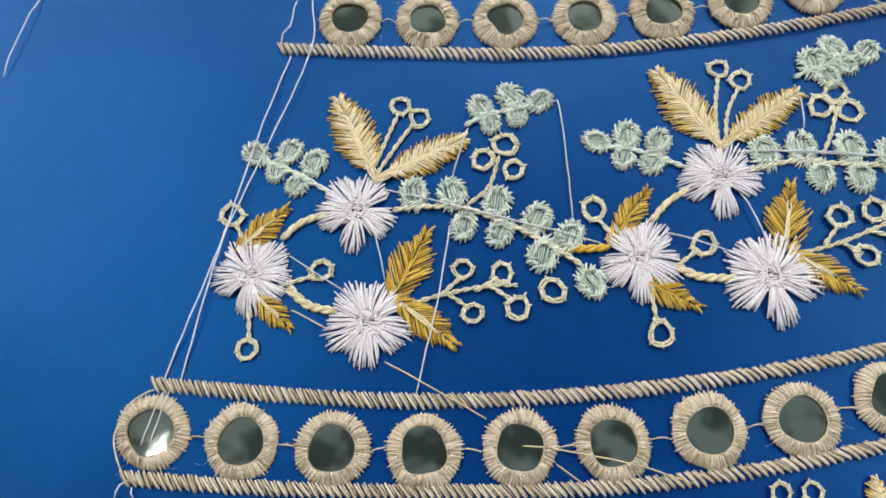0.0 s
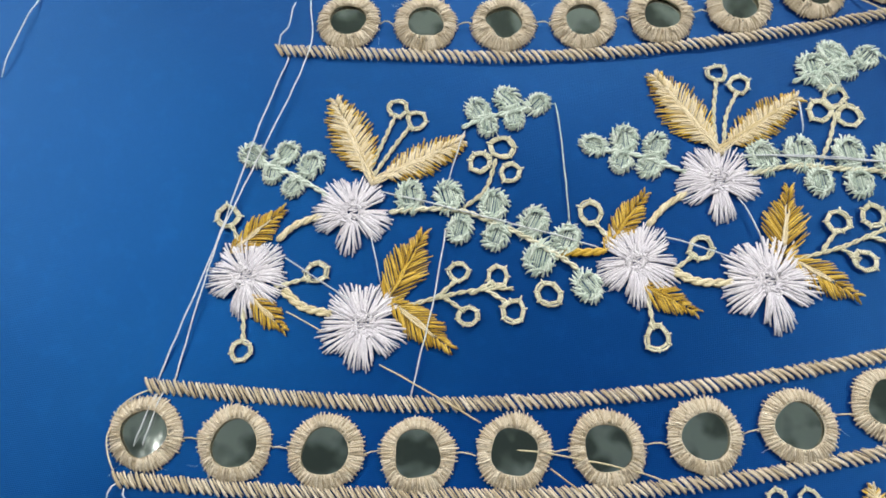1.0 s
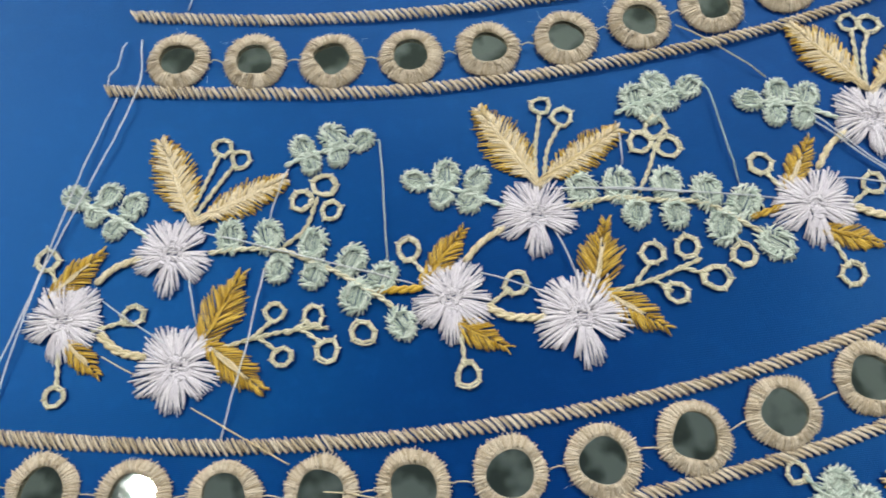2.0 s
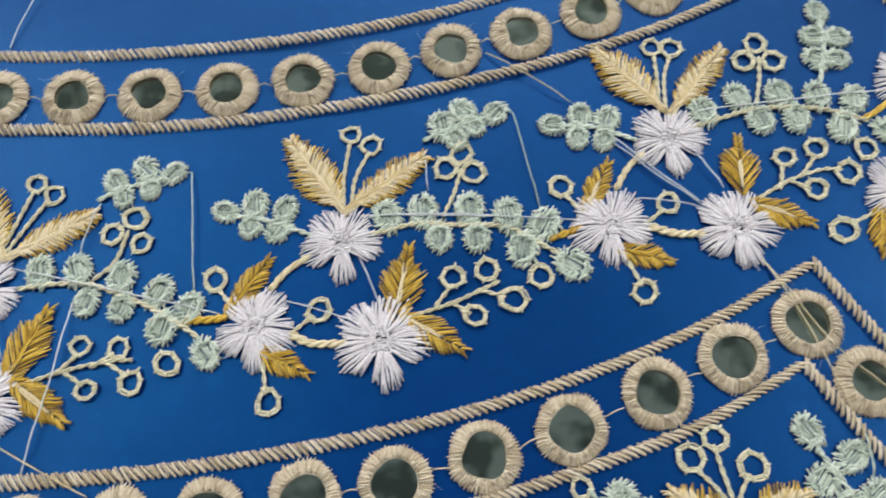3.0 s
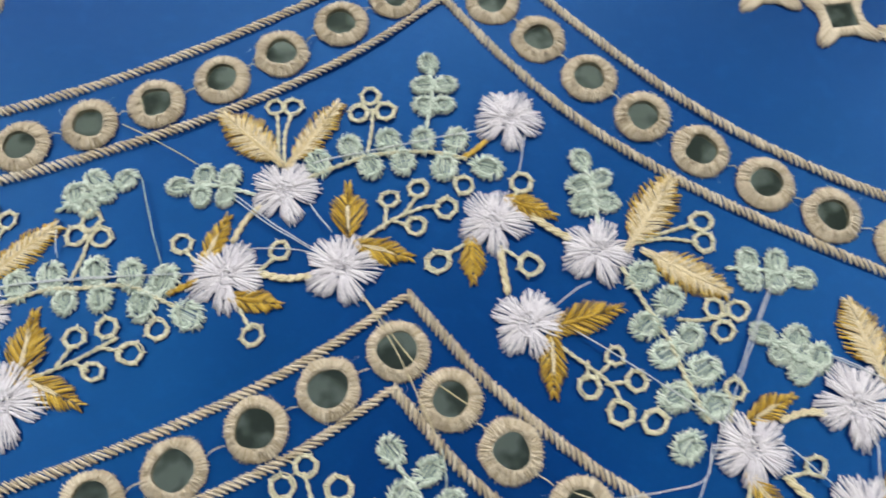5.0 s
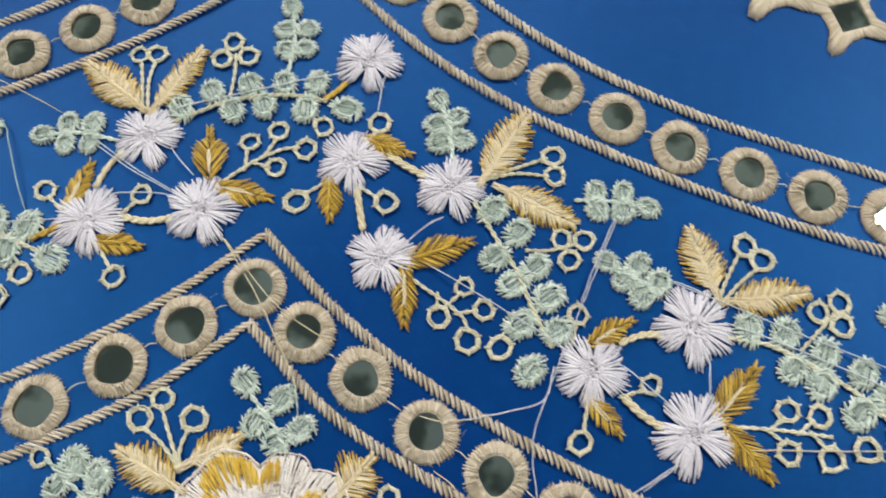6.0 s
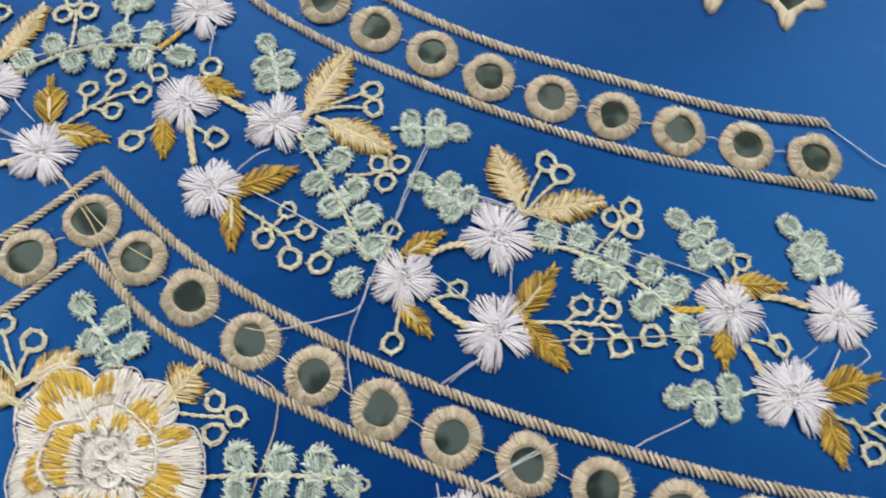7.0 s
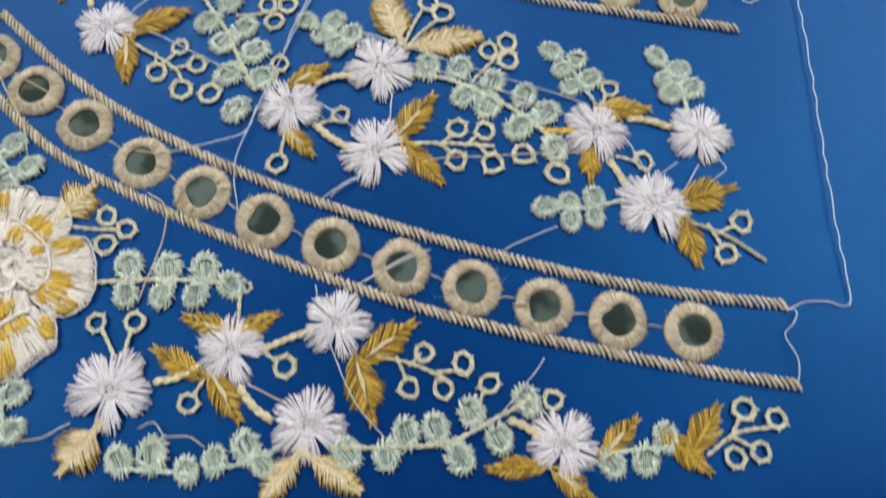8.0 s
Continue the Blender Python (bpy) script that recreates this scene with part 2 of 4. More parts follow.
# table under the cloth, and the cloth with soft ripples
table = thing("work_table", 200, 0, "plain pale work table under the blue cloth", "table")
part("tabletop", box("tabletop", (-0.9, -0.7, -0.035), (0.9, 0.7, -0.004), METAL), METAL, table)
for lx in (-0.84, 0.84):
    for ly in (-0.64, 0.64):
        part("leg", box("leg", (lx - 0.03, ly - 0.03, FLOOR_Z), (lx + 0.03, ly + 0.03, -0.035), METAL), METAL, table)
bm = bmesh.new()
bmesh.ops.create_grid(bm, x_segments=170, y_segments=130, size=0.5)
for v in bm.verts:
    x, y = v.co.x * 1.7 + 0.2, v.co.y * 1.3
    z = 0.0006 * noise.noise((x * 22, y * 22, 1.0)) + 0.0004 * noise.noise((x * 55, y * 55, 4.0))
    v.co = (x, y, z - 0.0004)
low = bmesh.ops.extrude_face_region(bm, geom=bm.faces[:])
bmesh.ops.translate(bm, verts=[g for g in low["geom"] if isinstance(g, bmesh.types.BMVert)], vec=(0, 0, -0.0025))
bmesh.ops.recalc_face_normals(bm, faces=bm.faces)
me = bpy.data.meshes.new("cloth")
bm.to_mesh(me)
bm.free()
me.polygons.foreach_set("use_smooth", [True] * len(me.polygons))
me.materials.append(CLOTH)
tagged(new("cloth", me), "royal blue woven cotton cloth spread flat on a table", "cloth", kind="structure")


# ---- kinds of embroidery ----
def flower(x, y, r, down):
    """A white flower of five fan-shaped satin-stitched petals round a small knot."""
    r = 0.54 * r + 5.1
    ob = thing("embroidered_flower", x, y, "white satin-stitched five-petal flower on blue cloth", "embroidered flower", "embroidered flowers")
    for k, off in enumerate((0, 72, 144, 216, 288)):
        mid = math.radians(down + off + jit(8))
        size = r * (1.04 if k == 0 else rnd.uniform(0.94, 1.03))
        half = math.radians(22 if k == 0 else rnd.uniform(30, 36))
        s = Stitches()
        count = 13 if k == 0 else 18
        for i in range(count):
            u = (i + jit(0.3)) / (count - 1) * 2 - 1
            a = mid + half * u
            end = size * (1.02 - 0.20 * abs(u) ** 2.4) * rnd.uniform(0.90, 1.05)
            b, q = mid + half * 1.3 * u + jit(0.1), r * rnd.uniform(0.16, 0.30)
            s.stitch((math.cos(b) * q, math.sin(b) * q), (math.cos(a) * end, math.sin(a) * end), r * rnd.uniform(0.040, 0.056), 0.42 + jit(0.12), 0.55 + jit(0.2), 0.05 + rnd.uniform(0, 0.25), jit(0.05))
        for i in range(12):
            u = jit(0.95)
            a, q = mid + half * u, r * rnd.uniform(0.45, 0.86)
            s.stitch((math.cos(a) * r * 0.2, math.sin(a) * r * 0.2), (math.cos(a + jit(0.09)) * q, math.sin(a + jit(0.09)) * q), r * rnd.uniform(0.042, 0.058), 0.4, 0.85, 0.5, jit(0.06))
        part("petal", s, WHITE, ob)
    s = Stitches()
    for i in range(26):
        a = math.tau * i / 26 + jit(0.25)
        s.stitch((math.cos(a) * r * 0.14, math.sin(a) * r * 0.14), (math.cos(a + 0.7 + jit(0.4)) * r * rnd.uniform(0.22, 0.32), math.sin(a + 0.7) * r * 0.27), r * 0.042, 0.22, 0.9 + jit(0.15), 0.8)
    for i in range(5):
        a, o = 0.5 + jit(0.5), (i - 2) * r * 0.055
        s.stitch((-r * 0.15 * math.cos(a), o - r * 0.06 * math.sin(a)), (r * 0.15 * math.cos(a), o + r * 0.06 * math.sin(a)), r * 0.045, 0.2, 0.7 + jit(0.1))
    for i in range(34):
        a, q, t = rnd.uniform(0, 6.28), r * rnd.uniform(0.12, 0.34), rnd.uniform(0, 6.28)
        cx, cy, k = math.cos(a) * q, math.sin(a) * q, r * rnd.uniform(0.06, 0.13)
        s.stitch((cx - math.cos(t) * k, cy - math.sin(t) * k), (cx + math.cos(t) * k, cy + math.sin(t) * k), r * rnd.uniform(0.036, 0.052), 0.28, 0.95 + jit(0.2), None, jit(0.2))
    part("centre", s, WHITE, ob, "raised white knot")


def leaf(bx, by, tx, ty, w, style):
    """A leaf of slanting stitches on both sides of its midrib, ragged at the edge."""
    gold = style == "gold"
    if gold and math.hypot(tx - bx, ty - by) < 15:
        bx, by = bx - (tx - bx) * 0.25, by - (ty - by) * 0.25
    length = math.hypot(tx - bx, ty - by)
    turn = math.degrees(math.atan2(ty - by, tx - bx))
    label = "golden satin-stitched leaf with open serrated stitch ends" if gold else "straw-coloured satin-stitched leaf with a golden serrated fringe"
    ob = thing("embroidered_leaf", bx, by, label, "embroidered leaf", style + " leaves", turn)
    w *= 1.05 if gold else 1.20
    if gold:
        length *= 0.99
    half = lambda u: w / 2 * max(0.05, math.sin(math.pi * min(0.97, max(0.14 if gold else 0.02, u)) ** (0.76 if gold else 0.86))) ** (0.90 if gold else 0.62)
    lean0, lean1 = (41, 27) if gold else (62, 38)

    def end(u, side, far):
        """Where a stitch that leaves the midrib at u ends, at a share far of the half width."""
        lean = math.radians(lean0 + (lean1 - lean0) * max(0.0, u) ** 2.2)
        reach = 0.0
        for _ in range(4):
            v = min(1.0, u + reach * math.cos(lean) / length)
            reach = max(half(v) / math.sin(lean), 0.13 * length)
        reach = min(reach, length * (1.01 - u) / math.cos(lean) if u > 0.5 else reach) * far
        return u * length + reach * math.cos(lean), side * reach * math.sin(lean)

    outer, inner, rib = {1: Stitches(), -1: Stitches()}, Stitches(), Stitches()
    count = max(9, int(length / (0.80 if gold else 0.98)))
    for side in (1, -1):
        for i in range(count):
            u = -0.15 + (i + 0.5 + jit(0.25)) / count * 1.03 if gold else (i + 0.5 + jit(0.25)) / count * 0.90
            b = end(u, side, rnd.uniform(0.84, 1.12))
            outer[side].stitch((u * length, side * 0.15), (b[0] + jit(0.3), b[1]), rnd.uniform(0.38, 0.54), 0.40 + jit(0.12), 0.25 + jit(0.1), 0.05 + rnd.uniform(0, 0.15), jit(0.04))
            if gold and i % 3 == 0:
                b = end(u, side, rnd.uniform(0.5, 0.9))
                outer[side].stitch((u * length - 0.3, side * 0.05), b, 0.46, 0.3, 0.55, 0.3, jit(0.04))
        if not gold:
            fine = int(length / 0.52)
            for i in range(fine):
                u = (i + 0.4 + jit(0.3)) / fine * 0.94
                b = end(u, side, rnd.uniform(0.52, 0.84))
                inner.stitch((u * length - 0.4, side * 0.05), (b[0] + jit(0.3), b[1]), rnd.uniform(0.36, 0.52), 0.36 + jit(0.12), 0.65 + jit(0.1), 0.40, jit(0.04))
    part("stitched_half", outer[1], GOLD, ob)
    part("stitched_half", outer[-1], GOLD, ob)
    if gold:
        shade = STRAW if rnd.random() < 0.45 else GOLD
        for k in range(3):
            x0 = length * rnd.uniform(-0.04, 0.12)
            rib.run([(x, (k - 1) * 0.35 + 0.15 * math.sin(x + k), 0.85) for x in np.linspace(x0, length * rnd.uniform(0.42, 0.66), 8)], 0.42, 0.5)
        part("midrib", rib, shade, ob, "paler stitches along the midrib")
    else:
        part("shading", inner, STRAW, ob, "paler stitches along the midrib")
        for k in range(5):
            o = (k - 2) * 0.42
            rib.run([(x, o * max(0.25, 1 - max(0, x) / length) + 0.16 * math.sin(x * 0.9 + k * 2), 0.95 - abs(o) * 0.2 + 0.1 * math.sin(x * 1.7 + k)) for x in np.linspace(-4.5, length * rnd.uniform(0.55, 0.75), 16)], 0.5, 0.6)
        part("midrib", rib, STRAW, ob)


def chain(s, line, w, z=0.25):
    """Two yarns twisted along a line."""
    for ph in (0, math.pi):
        d = np.gradient(line, axis=0)
        d /= np.maximum(np.linalg.norm(d, axis=1, keepdims=True), 1e-6)
        pts = []
        for i, (p, t) in enumerate(zip(line, d)):
            o = w * 0.42 * math.sin(i * 0.95 + ph)
            pts.append((p[0] - t[1] * o, p[1] + t[0] * o, z + 0.22 * math.cos(i * 0.95 + ph)))
        s.run(pts, w * 0.72)


def loop_sprig(loops, stems):
    """Open eyelets of chunky chain stitches on thin stems."""
    x, y = loops[0][:2]
    ob = thing("loop_sprig", x, y, "pale straw chain-stitched eyelets on thin stems" if stems else "single pale straw chain-stitched eyelet", "embroidered eyelets", "eyelet sprigs")
    for lx, ly, r in loops:
        s = Stitches()
        k = 7
        ph = rnd.uniform(0, 1)
        rr = r * 0.80
        ring = [(math.cos(math.tau * (i + ph) / k) * rr * rnd.uniform(0.82, 1.14), math.sin(math.tau * (i + ph) / k) * rr * rnd.uniform(0.82, 1.14)) for i in range(k)]
        for i in range(k):
            a, b = np.array(ring[i]), np.array(ring[(i + 1) % k])
            for o in (0.86, 1.0, 1.16):
                s.stitch(a * o * 1.02 + (lx - x, ly - y), b * o * 1.02 + (lx - x, ly - y), r * rnd.uniform(0.12, 0.17), 0.2, 0.2 + jit(0.1), None, -0.06 + jit(0.08))
            s.stitch(a * 0.84 + (lx - x, ly - y), a * rnd.uniform(1.28, 1.5) + (lx - x, ly - y), r * 0.16, 0.2, 0.35)
        tagged(part("eyelet", s, LOOPY, ob), kind="stuff")
    for st in stems:
        s = Stitches()
        line = [np.array((px - x, py - y)) for px, py in st]
        first, last = line[0] - line[1], line[-1] - line[-2]
        line[0] = line[0] + first / max(0.1, np.hypot(*first)) * 1.6
        line[-1] = line[-1] + last / max(0.1, np.hypot(*last)) * 1.6
        chain(s, smooth(line, 0.8), 0.85)
        part("stem", s, LOOPY, ob)


def mint_sprig(leaflets, stems):
    """Round mint leaflets, each a ragged ring of satin stitches round a hatched hollow."""
    x, y = leaflets[0][:2]
    ob = thing("mint_sprig", x, y, "pale mint green sprig of rounded stitched leaflets", "embroidered sprig", "mint sprigs")
    joints = [q for st in stems for q in smooth(st, 2.0)]
    for lx, ly, r in leaflets:
        r *= 1.08
        near = min(joints, key=lambda q: math.hypot(q[0] - lx, q[1] - ly))
        turn = math.atan2(near[1] - ly, near[0] - lx) + jit(0.15)
        ca, sa = math.cos(turn), math.sin(turn)
        put = lambda px, py: (lx - x + px * ca - py * sa, ly - y + px * sa + py * ca)
        s, c = Stitches(), Stitches()
        count = 56
        for i in range(count):
            a = math.tau * i / count + jit(0.12)
            e = r * (rnd.uniform(0.98, 1.08) if i % 3 == 0 else rnd.uniform(0.84, 0.98)) * (1.0 + 0.14 * max(0, math.cos(a)) ** 3)
            i0 = r * rnd.uniform(0.42, 0.56)
            s.stitch(put(math.cos(a + 0.45 + jit(0.5)) * i0 * 1.15, math.sin(a + 0.45 + jit(0.3)) * i0 * 0.9), put(math.cos(a) * e * 1.06, math.sin(a) * e * 0.90), r * rnd.uniform(0.075, 0.12), 0.36 + jit(0.2), 0.4 + jit(0.2), 0.04, jit(0.1))
        for i in range(15):
            a, q, v = rnd.uniform(0, 6.28), rnd.uniform(0.6, 0.88), rnd.uniform(0.7, 1.3)
            s.stitch(put(math.cos(a) * r * q * 1.1, math.sin(a) * r * q * 0.92), put(math.cos(a + v) * r * q, math.sin(a + v) * r * q * 0.88), r * rnd.uniform(0.06, 0.09), 0.25, 0.75 + jit(0.15), None, jit(0.08))
        for i in range(9):
            o = (i - 4) * r * 0.115
            c.stitch(put(-r * 0.58 + abs(o) * 0.4, o - r * 0.08 + jit(0.15)), put(r * 0.62 - abs(o) * 0.4, o + r * 0.12 + jit(0.15)), r * rnd.uniform(0.075, 0.10), 0.15, 0.12 + jit(0.1))
        leaflet = tagged(part("leaflet", s, MINT, ob), kind="stuff")
        part("hollow", c, CORE, leaflet, "darker hatched centre of open stitches")
    for st in stems:
        s = Stitches()
        chain(s, smooth([(px - x, py - y) for px, py in st], 0.8), 1.0, 0.45)
        part("stem", s, MINT if len(leaflets) < 7 else LOOPY, ob)


def cord(pts, kind="straw"):
    x, y = pts[0]
    ob = thing("stitched_stem", x, y, "thick %s chain-stitched flower stem" % ("golden" if kind == "gold" else "straw-coloured"), "embroidered stem", "flower stems")
    line = smooth([(px - x, py - y) for px, py in pts], 0.8)
    for o, w in ((-0.45, 1.2), (0.45, 1.2)):
        s = Stitches()
        chain(s, line + np.array((o * 0.6, o * 0.6)), w, 0.35)
        part("strand", s, GOLD if kind == "gold" else CREAM, ob)


def thread(pts, kind):
    """A loose thread that runs over the stitching from one anchor to another."""
    x, y = pts[0]
    names = {"white": "loose white thread lying across the stitching", "cream": "loose cream thread lying across the stitching",
             "gold": "loose golden thread lying across the cloth", "mint": "loose pale mint thread lying across the cloth"}
    line = smooth([(px - x, py - y) for px, py in pts], 1.6)
    k = len(line)
    s = Stitches()
    ph = rnd.uniform(0, 6)
    run = []
    for i, p in enumerate(line):
        u = i / max(1, k - 1)
        lift = 1.25 * min(1.0, 5 * u, 5 * (1 - u))
        wave = (0.25 if k > 100 else 0.07) * math.sin(i * 0.9 + ph + 1.3 * math.sin(i * 0.37))
        run.append((p[0] + wave, p[1] - wave, 0.05 + lift))
    s.run(run, 0.36, 0.8)
    me = s.mesh("loose_thread", SILVER if kind == "white" else YARNS[kind])
    ob = new("loose_thread", me)
    ob.location = (x / 1000, y / 1000, 0)
    tagged(ob, names[kind], "thread", "loose threads")


def ring_meshes(seed, hole):
    """The satin-stitched collar, its inner lip and the mirror of one round mirror."""
    r = random.Random(seed)
    collar, lip = Stitches(), Stitches()
    count = 118
    wob = [r.uniform(-0.30, 0.30) for _ in range(5)]
    inner = lambda a: hole + wob[0] * math.cos(2 * a) + wob[1] * math.sin(3 * a) + wob[2] * math.cos(4 * a + 0.4)
    outer = lambda a: 9.1 + wob[3] * math.cos(2 * a + 1) + wob[1] * math.sin(a) + wob[4] * math.cos(5 * a)
    for i in range(count):
        if r.random() < 0.05:
            continue
        a = math.tau * (i + r.uniform(-0.3, 0.3)) / count
        a2 = a + r.uniform(-0.07, 0.07)
        e, q = outer(a) * (r.uniform(0.985, 1.05) if i % 2 else r.uniform(0.92, 1.0)), inner(a2) + r.uniform(-0.12, 0.12)
        collar.stitch((math.cos(a2) * q, math.sin(a2) * q), (math.cos(a) * e, math.sin(a) * e), r.uniform(0.40, 0.54), 0.42 + r.uniform(-0.12, 0.12), 1.40 + r.uniform(-0.12, 0.12), 0.10, 0, 6)
    for i in range(26):
        a, q = r.uniform(0, 6.28), r.uniform(0.25, 0.7)
        m = inner(a) + (outer(a) - inner(a)) * q
        collar.stitch((math.cos(a) * inner(a), math.sin(a) * inner(a)), (math.cos(a + 0.05) * m, math.sin(a + 0.05) * m), 0.4, 0.35, 1.85, 1.65)
    for q, z in ((0.26, 0.95), (0.44, 0.75), (0.60, 0.45), (0.76, 0.1)):
        collar.run([(math.cos(a) * (inner(a) + (outer(a) - inner(a)) * q), math.sin(a) * (inner(a) + (outer(a) - inner(a)) * q), z - 0.05) for a in np.linspace(0, math.tau, 41)], 1.05, 1.0)
    # a thin edge at the top only: the collar overhangs the glass
    lip.run([(math.cos(a) * (inner(a) + 0.05), math.sin(a) * (inner(a) + 0.05), 1.42 + 0.06 * math.sin(9 * a)) for a in np.linspace(0, math.tau, 41)], 0.34, 1.0)
    bm = bmesh.new()
    bmesh.ops.create_circle(bm, cap_ends=True, segments=40, radius=0.0066)
    ext = bmesh.ops.extrude_face_region(bm, geom=bm.faces[:])
    bmesh.ops.translate(bm, verts=[g for g in ext["geom"] if isinstance(g, bmesh.types.BMVert)], vec=(0, 0, 0.0004))
    bmesh.ops.recalc_face_normals(bm, faces=bm.faces)
    glass = bpy.data.meshes.new("mirror")
    bm.to_mesh(glass)
    bm.free()
    glass.materials.append(MIRROR)
    return collar.mesh("stitched_collar", TAN), lip.mesh("inner_lip", TAN), glass


RINGS = [ring_meshes(s, 5.05 if s < 5 else 5.65) for s in range(10)]


def mirror_ring(x, y, k, wide):
    ob = thing("mirror_ring", x, y, "small round mirror sewn on with tan satin stitches", "mirror", "round mirrors", (k * 67) % 360)
    collar, lip, glass = RINGS[k % 5 + (5 if wide else 0)]
    tagged(part("stitched_collar", collar, TAN, ob), kind="stuff")
    tagged(part("inner_lip", lip, TAN, ob), kind="stuff")
    m = part("mirror", glass, MIRROR, ob, "dark reflecting round glass")
    m.matrix_basis = pose(0, 0, 0.0002, jit(0.5) * (k > 1), jit(0.5) * (k > 1), 0)


SLANTS = []
for v in range(6):
    s = Stitches()
    s.stitch((-2.3 + jit(0.25), jit(0.08)), (2.3 + jit(0.25), jit(0.08)), 0.72 + jit(0.07), 0.62 + jit(0.1), 0.15, 0.15, jit(0.03), 6)
    s.stitch((-2.1 + jit(0.4), 0.62 + jit(0.1)), (1.9 + jit(0.4), 0.62 + jit(0.1)), 0.46 + jit(0.06), 0.20, 0.05, 0.05, jit(0.04))
    SLANTS.append(s.mesh("stitch", TAN))


def rope(pts, slant0, slant1):
    """A raised corded edge of slanting stitches."""
    ob = thing("corded_edge", *pts[0], "raised tan corded edge of slanting stitches", "embroidered border", "corded edges")
    line = smooth(pts, 1.8)
    d = np.gradient(line, axis=0)
    for i, (p, t) in enumerate(zip(line, d)):
        u = i / (len(line) - 1)
        a = math.degrees(math.atan2(t[1], t[0])) + slant0 + (slant1 - slant0) * u ** 2 + jit(5)
        st = new("stitch", SLANTS[rnd.randrange(6)])
        st.parent = ob
        k = rnd.uniform(0.94, 1.06)
        st.matrix_basis = pose((p[0] - pts[0][0]) / 1000, (p[1] - pts[0][1]) / 1000, 0, 0, 0, a) @ Matrix.Diagonal((k, k, 1, 1))


# petals of the peony, in millimetres from its heart: outer edge, inner edge, golden patches (along from, to, out from, to), height, cord
PETALS = (
    (((-17, -17), (-23, -15), (-27, -9), (-27, -2), (-25, 4), (-26, 10)), ((-13, -10), (-16, -4), (-16, 1), (-14, 6)), ((0.25, 0.75, 0.15, 0.62),), 0.2, 0.6),
    (((-5, -33), (-11, -33), (-16, -29), (-19, -23), (-17, -17)), ((-4, -20), (-8, -19), (-11, -14)), ((0.3, 0.75, 0.5, 0.96),), 0.2, 0.6),
    (((-25.8, 10), (-25.2, 15.9), (-21.4, 19.6), (-15.7, 24.8), (-11, 25.3), (-6.9, 23.8), (-3.8, 20.7)), ((-14, 6), (-10, 8), (-6, 9), (-3, 10)), ((0.34, 0.98, 0.56, 0.97), (0.04, 0.40, 0.12, 0.70)), 0.25, 0.75),
    (((-3.8, 20.7), (-0.9, 23.1), (3.2, 24), (7.9, 22.8), (10.6, 19)), ((-3, 10), (1, 10), (5, 8)), ((0.04, 0.42, 0.45, 0.95),), 0.25, 0.6),
    (((10.6, 19), (14.7, 18.6), (18.1, 16.1), (20.1, 10.8), (19.4, 6.5)), ((5, 9), (8, 6), (11, 3)), ((0.05, 0.95, 0.08, 0.62),), 0.3, 0.6),
    (((18.7, 5.6), (23.4, 4.7), (26.3, 1.4), (27.5, -6.6), (26.5, -14.1), (21.9, -18.6), (15.5, -19.5)), ((11, 2), (12, -4), (11, -8), (8, -12)), ((0.0, 0.25, 0.42, 0.93), (0.46, 0.95, 0.10, 0.66), (0.76, 0.94, 0.78, 0.95)), 0.2, 0.6),
    (((15.7, -19.7), (16.5, -24.5), (15.6, -29), (10.4, -31.7), (6.6, -35.1), (2.8, -36.5), (-1.8, -36), (-5.1, -33)), ((9, -15), (6, -17), (2, -18), (-4, -20)), ((0.03, 0.26, 0.58, 0.95), (0.62, 0.97, 0.52, 0.96), (0.25, 0.85, 0.12, 0.40)), 0.2, 0.6),
    (((2, 13.5), (6, 11), (10, 7), (13.5, 2), (14.3, -3.7), (13.5, -7.5), (10, -11)), ((1, 5), (4, 4), (6, 1), (6, -3), (3, -6)), ((0.04, 0.26, 0.2, 0.85), (0.45, 0.6, 0.5, 0.9)), 0.9, 0.8),
    (((-8, 9.4), (-3, 13), (2, 13.5)), ((-4, 5), (-1, 6), (2, 5)), ((0.2, 0.7, 0.25, 0.6),), 0.9, 0.7),
    (((-15.4, -8), (-18.2, -3.3), (-17.8, 1.2), (-16.1, 6.2), (-13, 9.2), (-6.4, 9.4)), ((-6, -8), (-6.5, -2.7), (-6, 3.1), (-4, 6)), ((0.03, 0.93, 0.34, 0.95),), 1.0, 1.25),
    (((-15, -15), (-10, -20.5), (-6.3, -21.7), (-2.4, -21.2), (2.1, -19.4), (5.4, -17.5), (9.3, -16.6)), ((-9, -8), (-5, -9), (0, -9.5), (7, -10)), ((0.05, 0.85, 0.35, 0.95),), 1.0, 1.25),
)


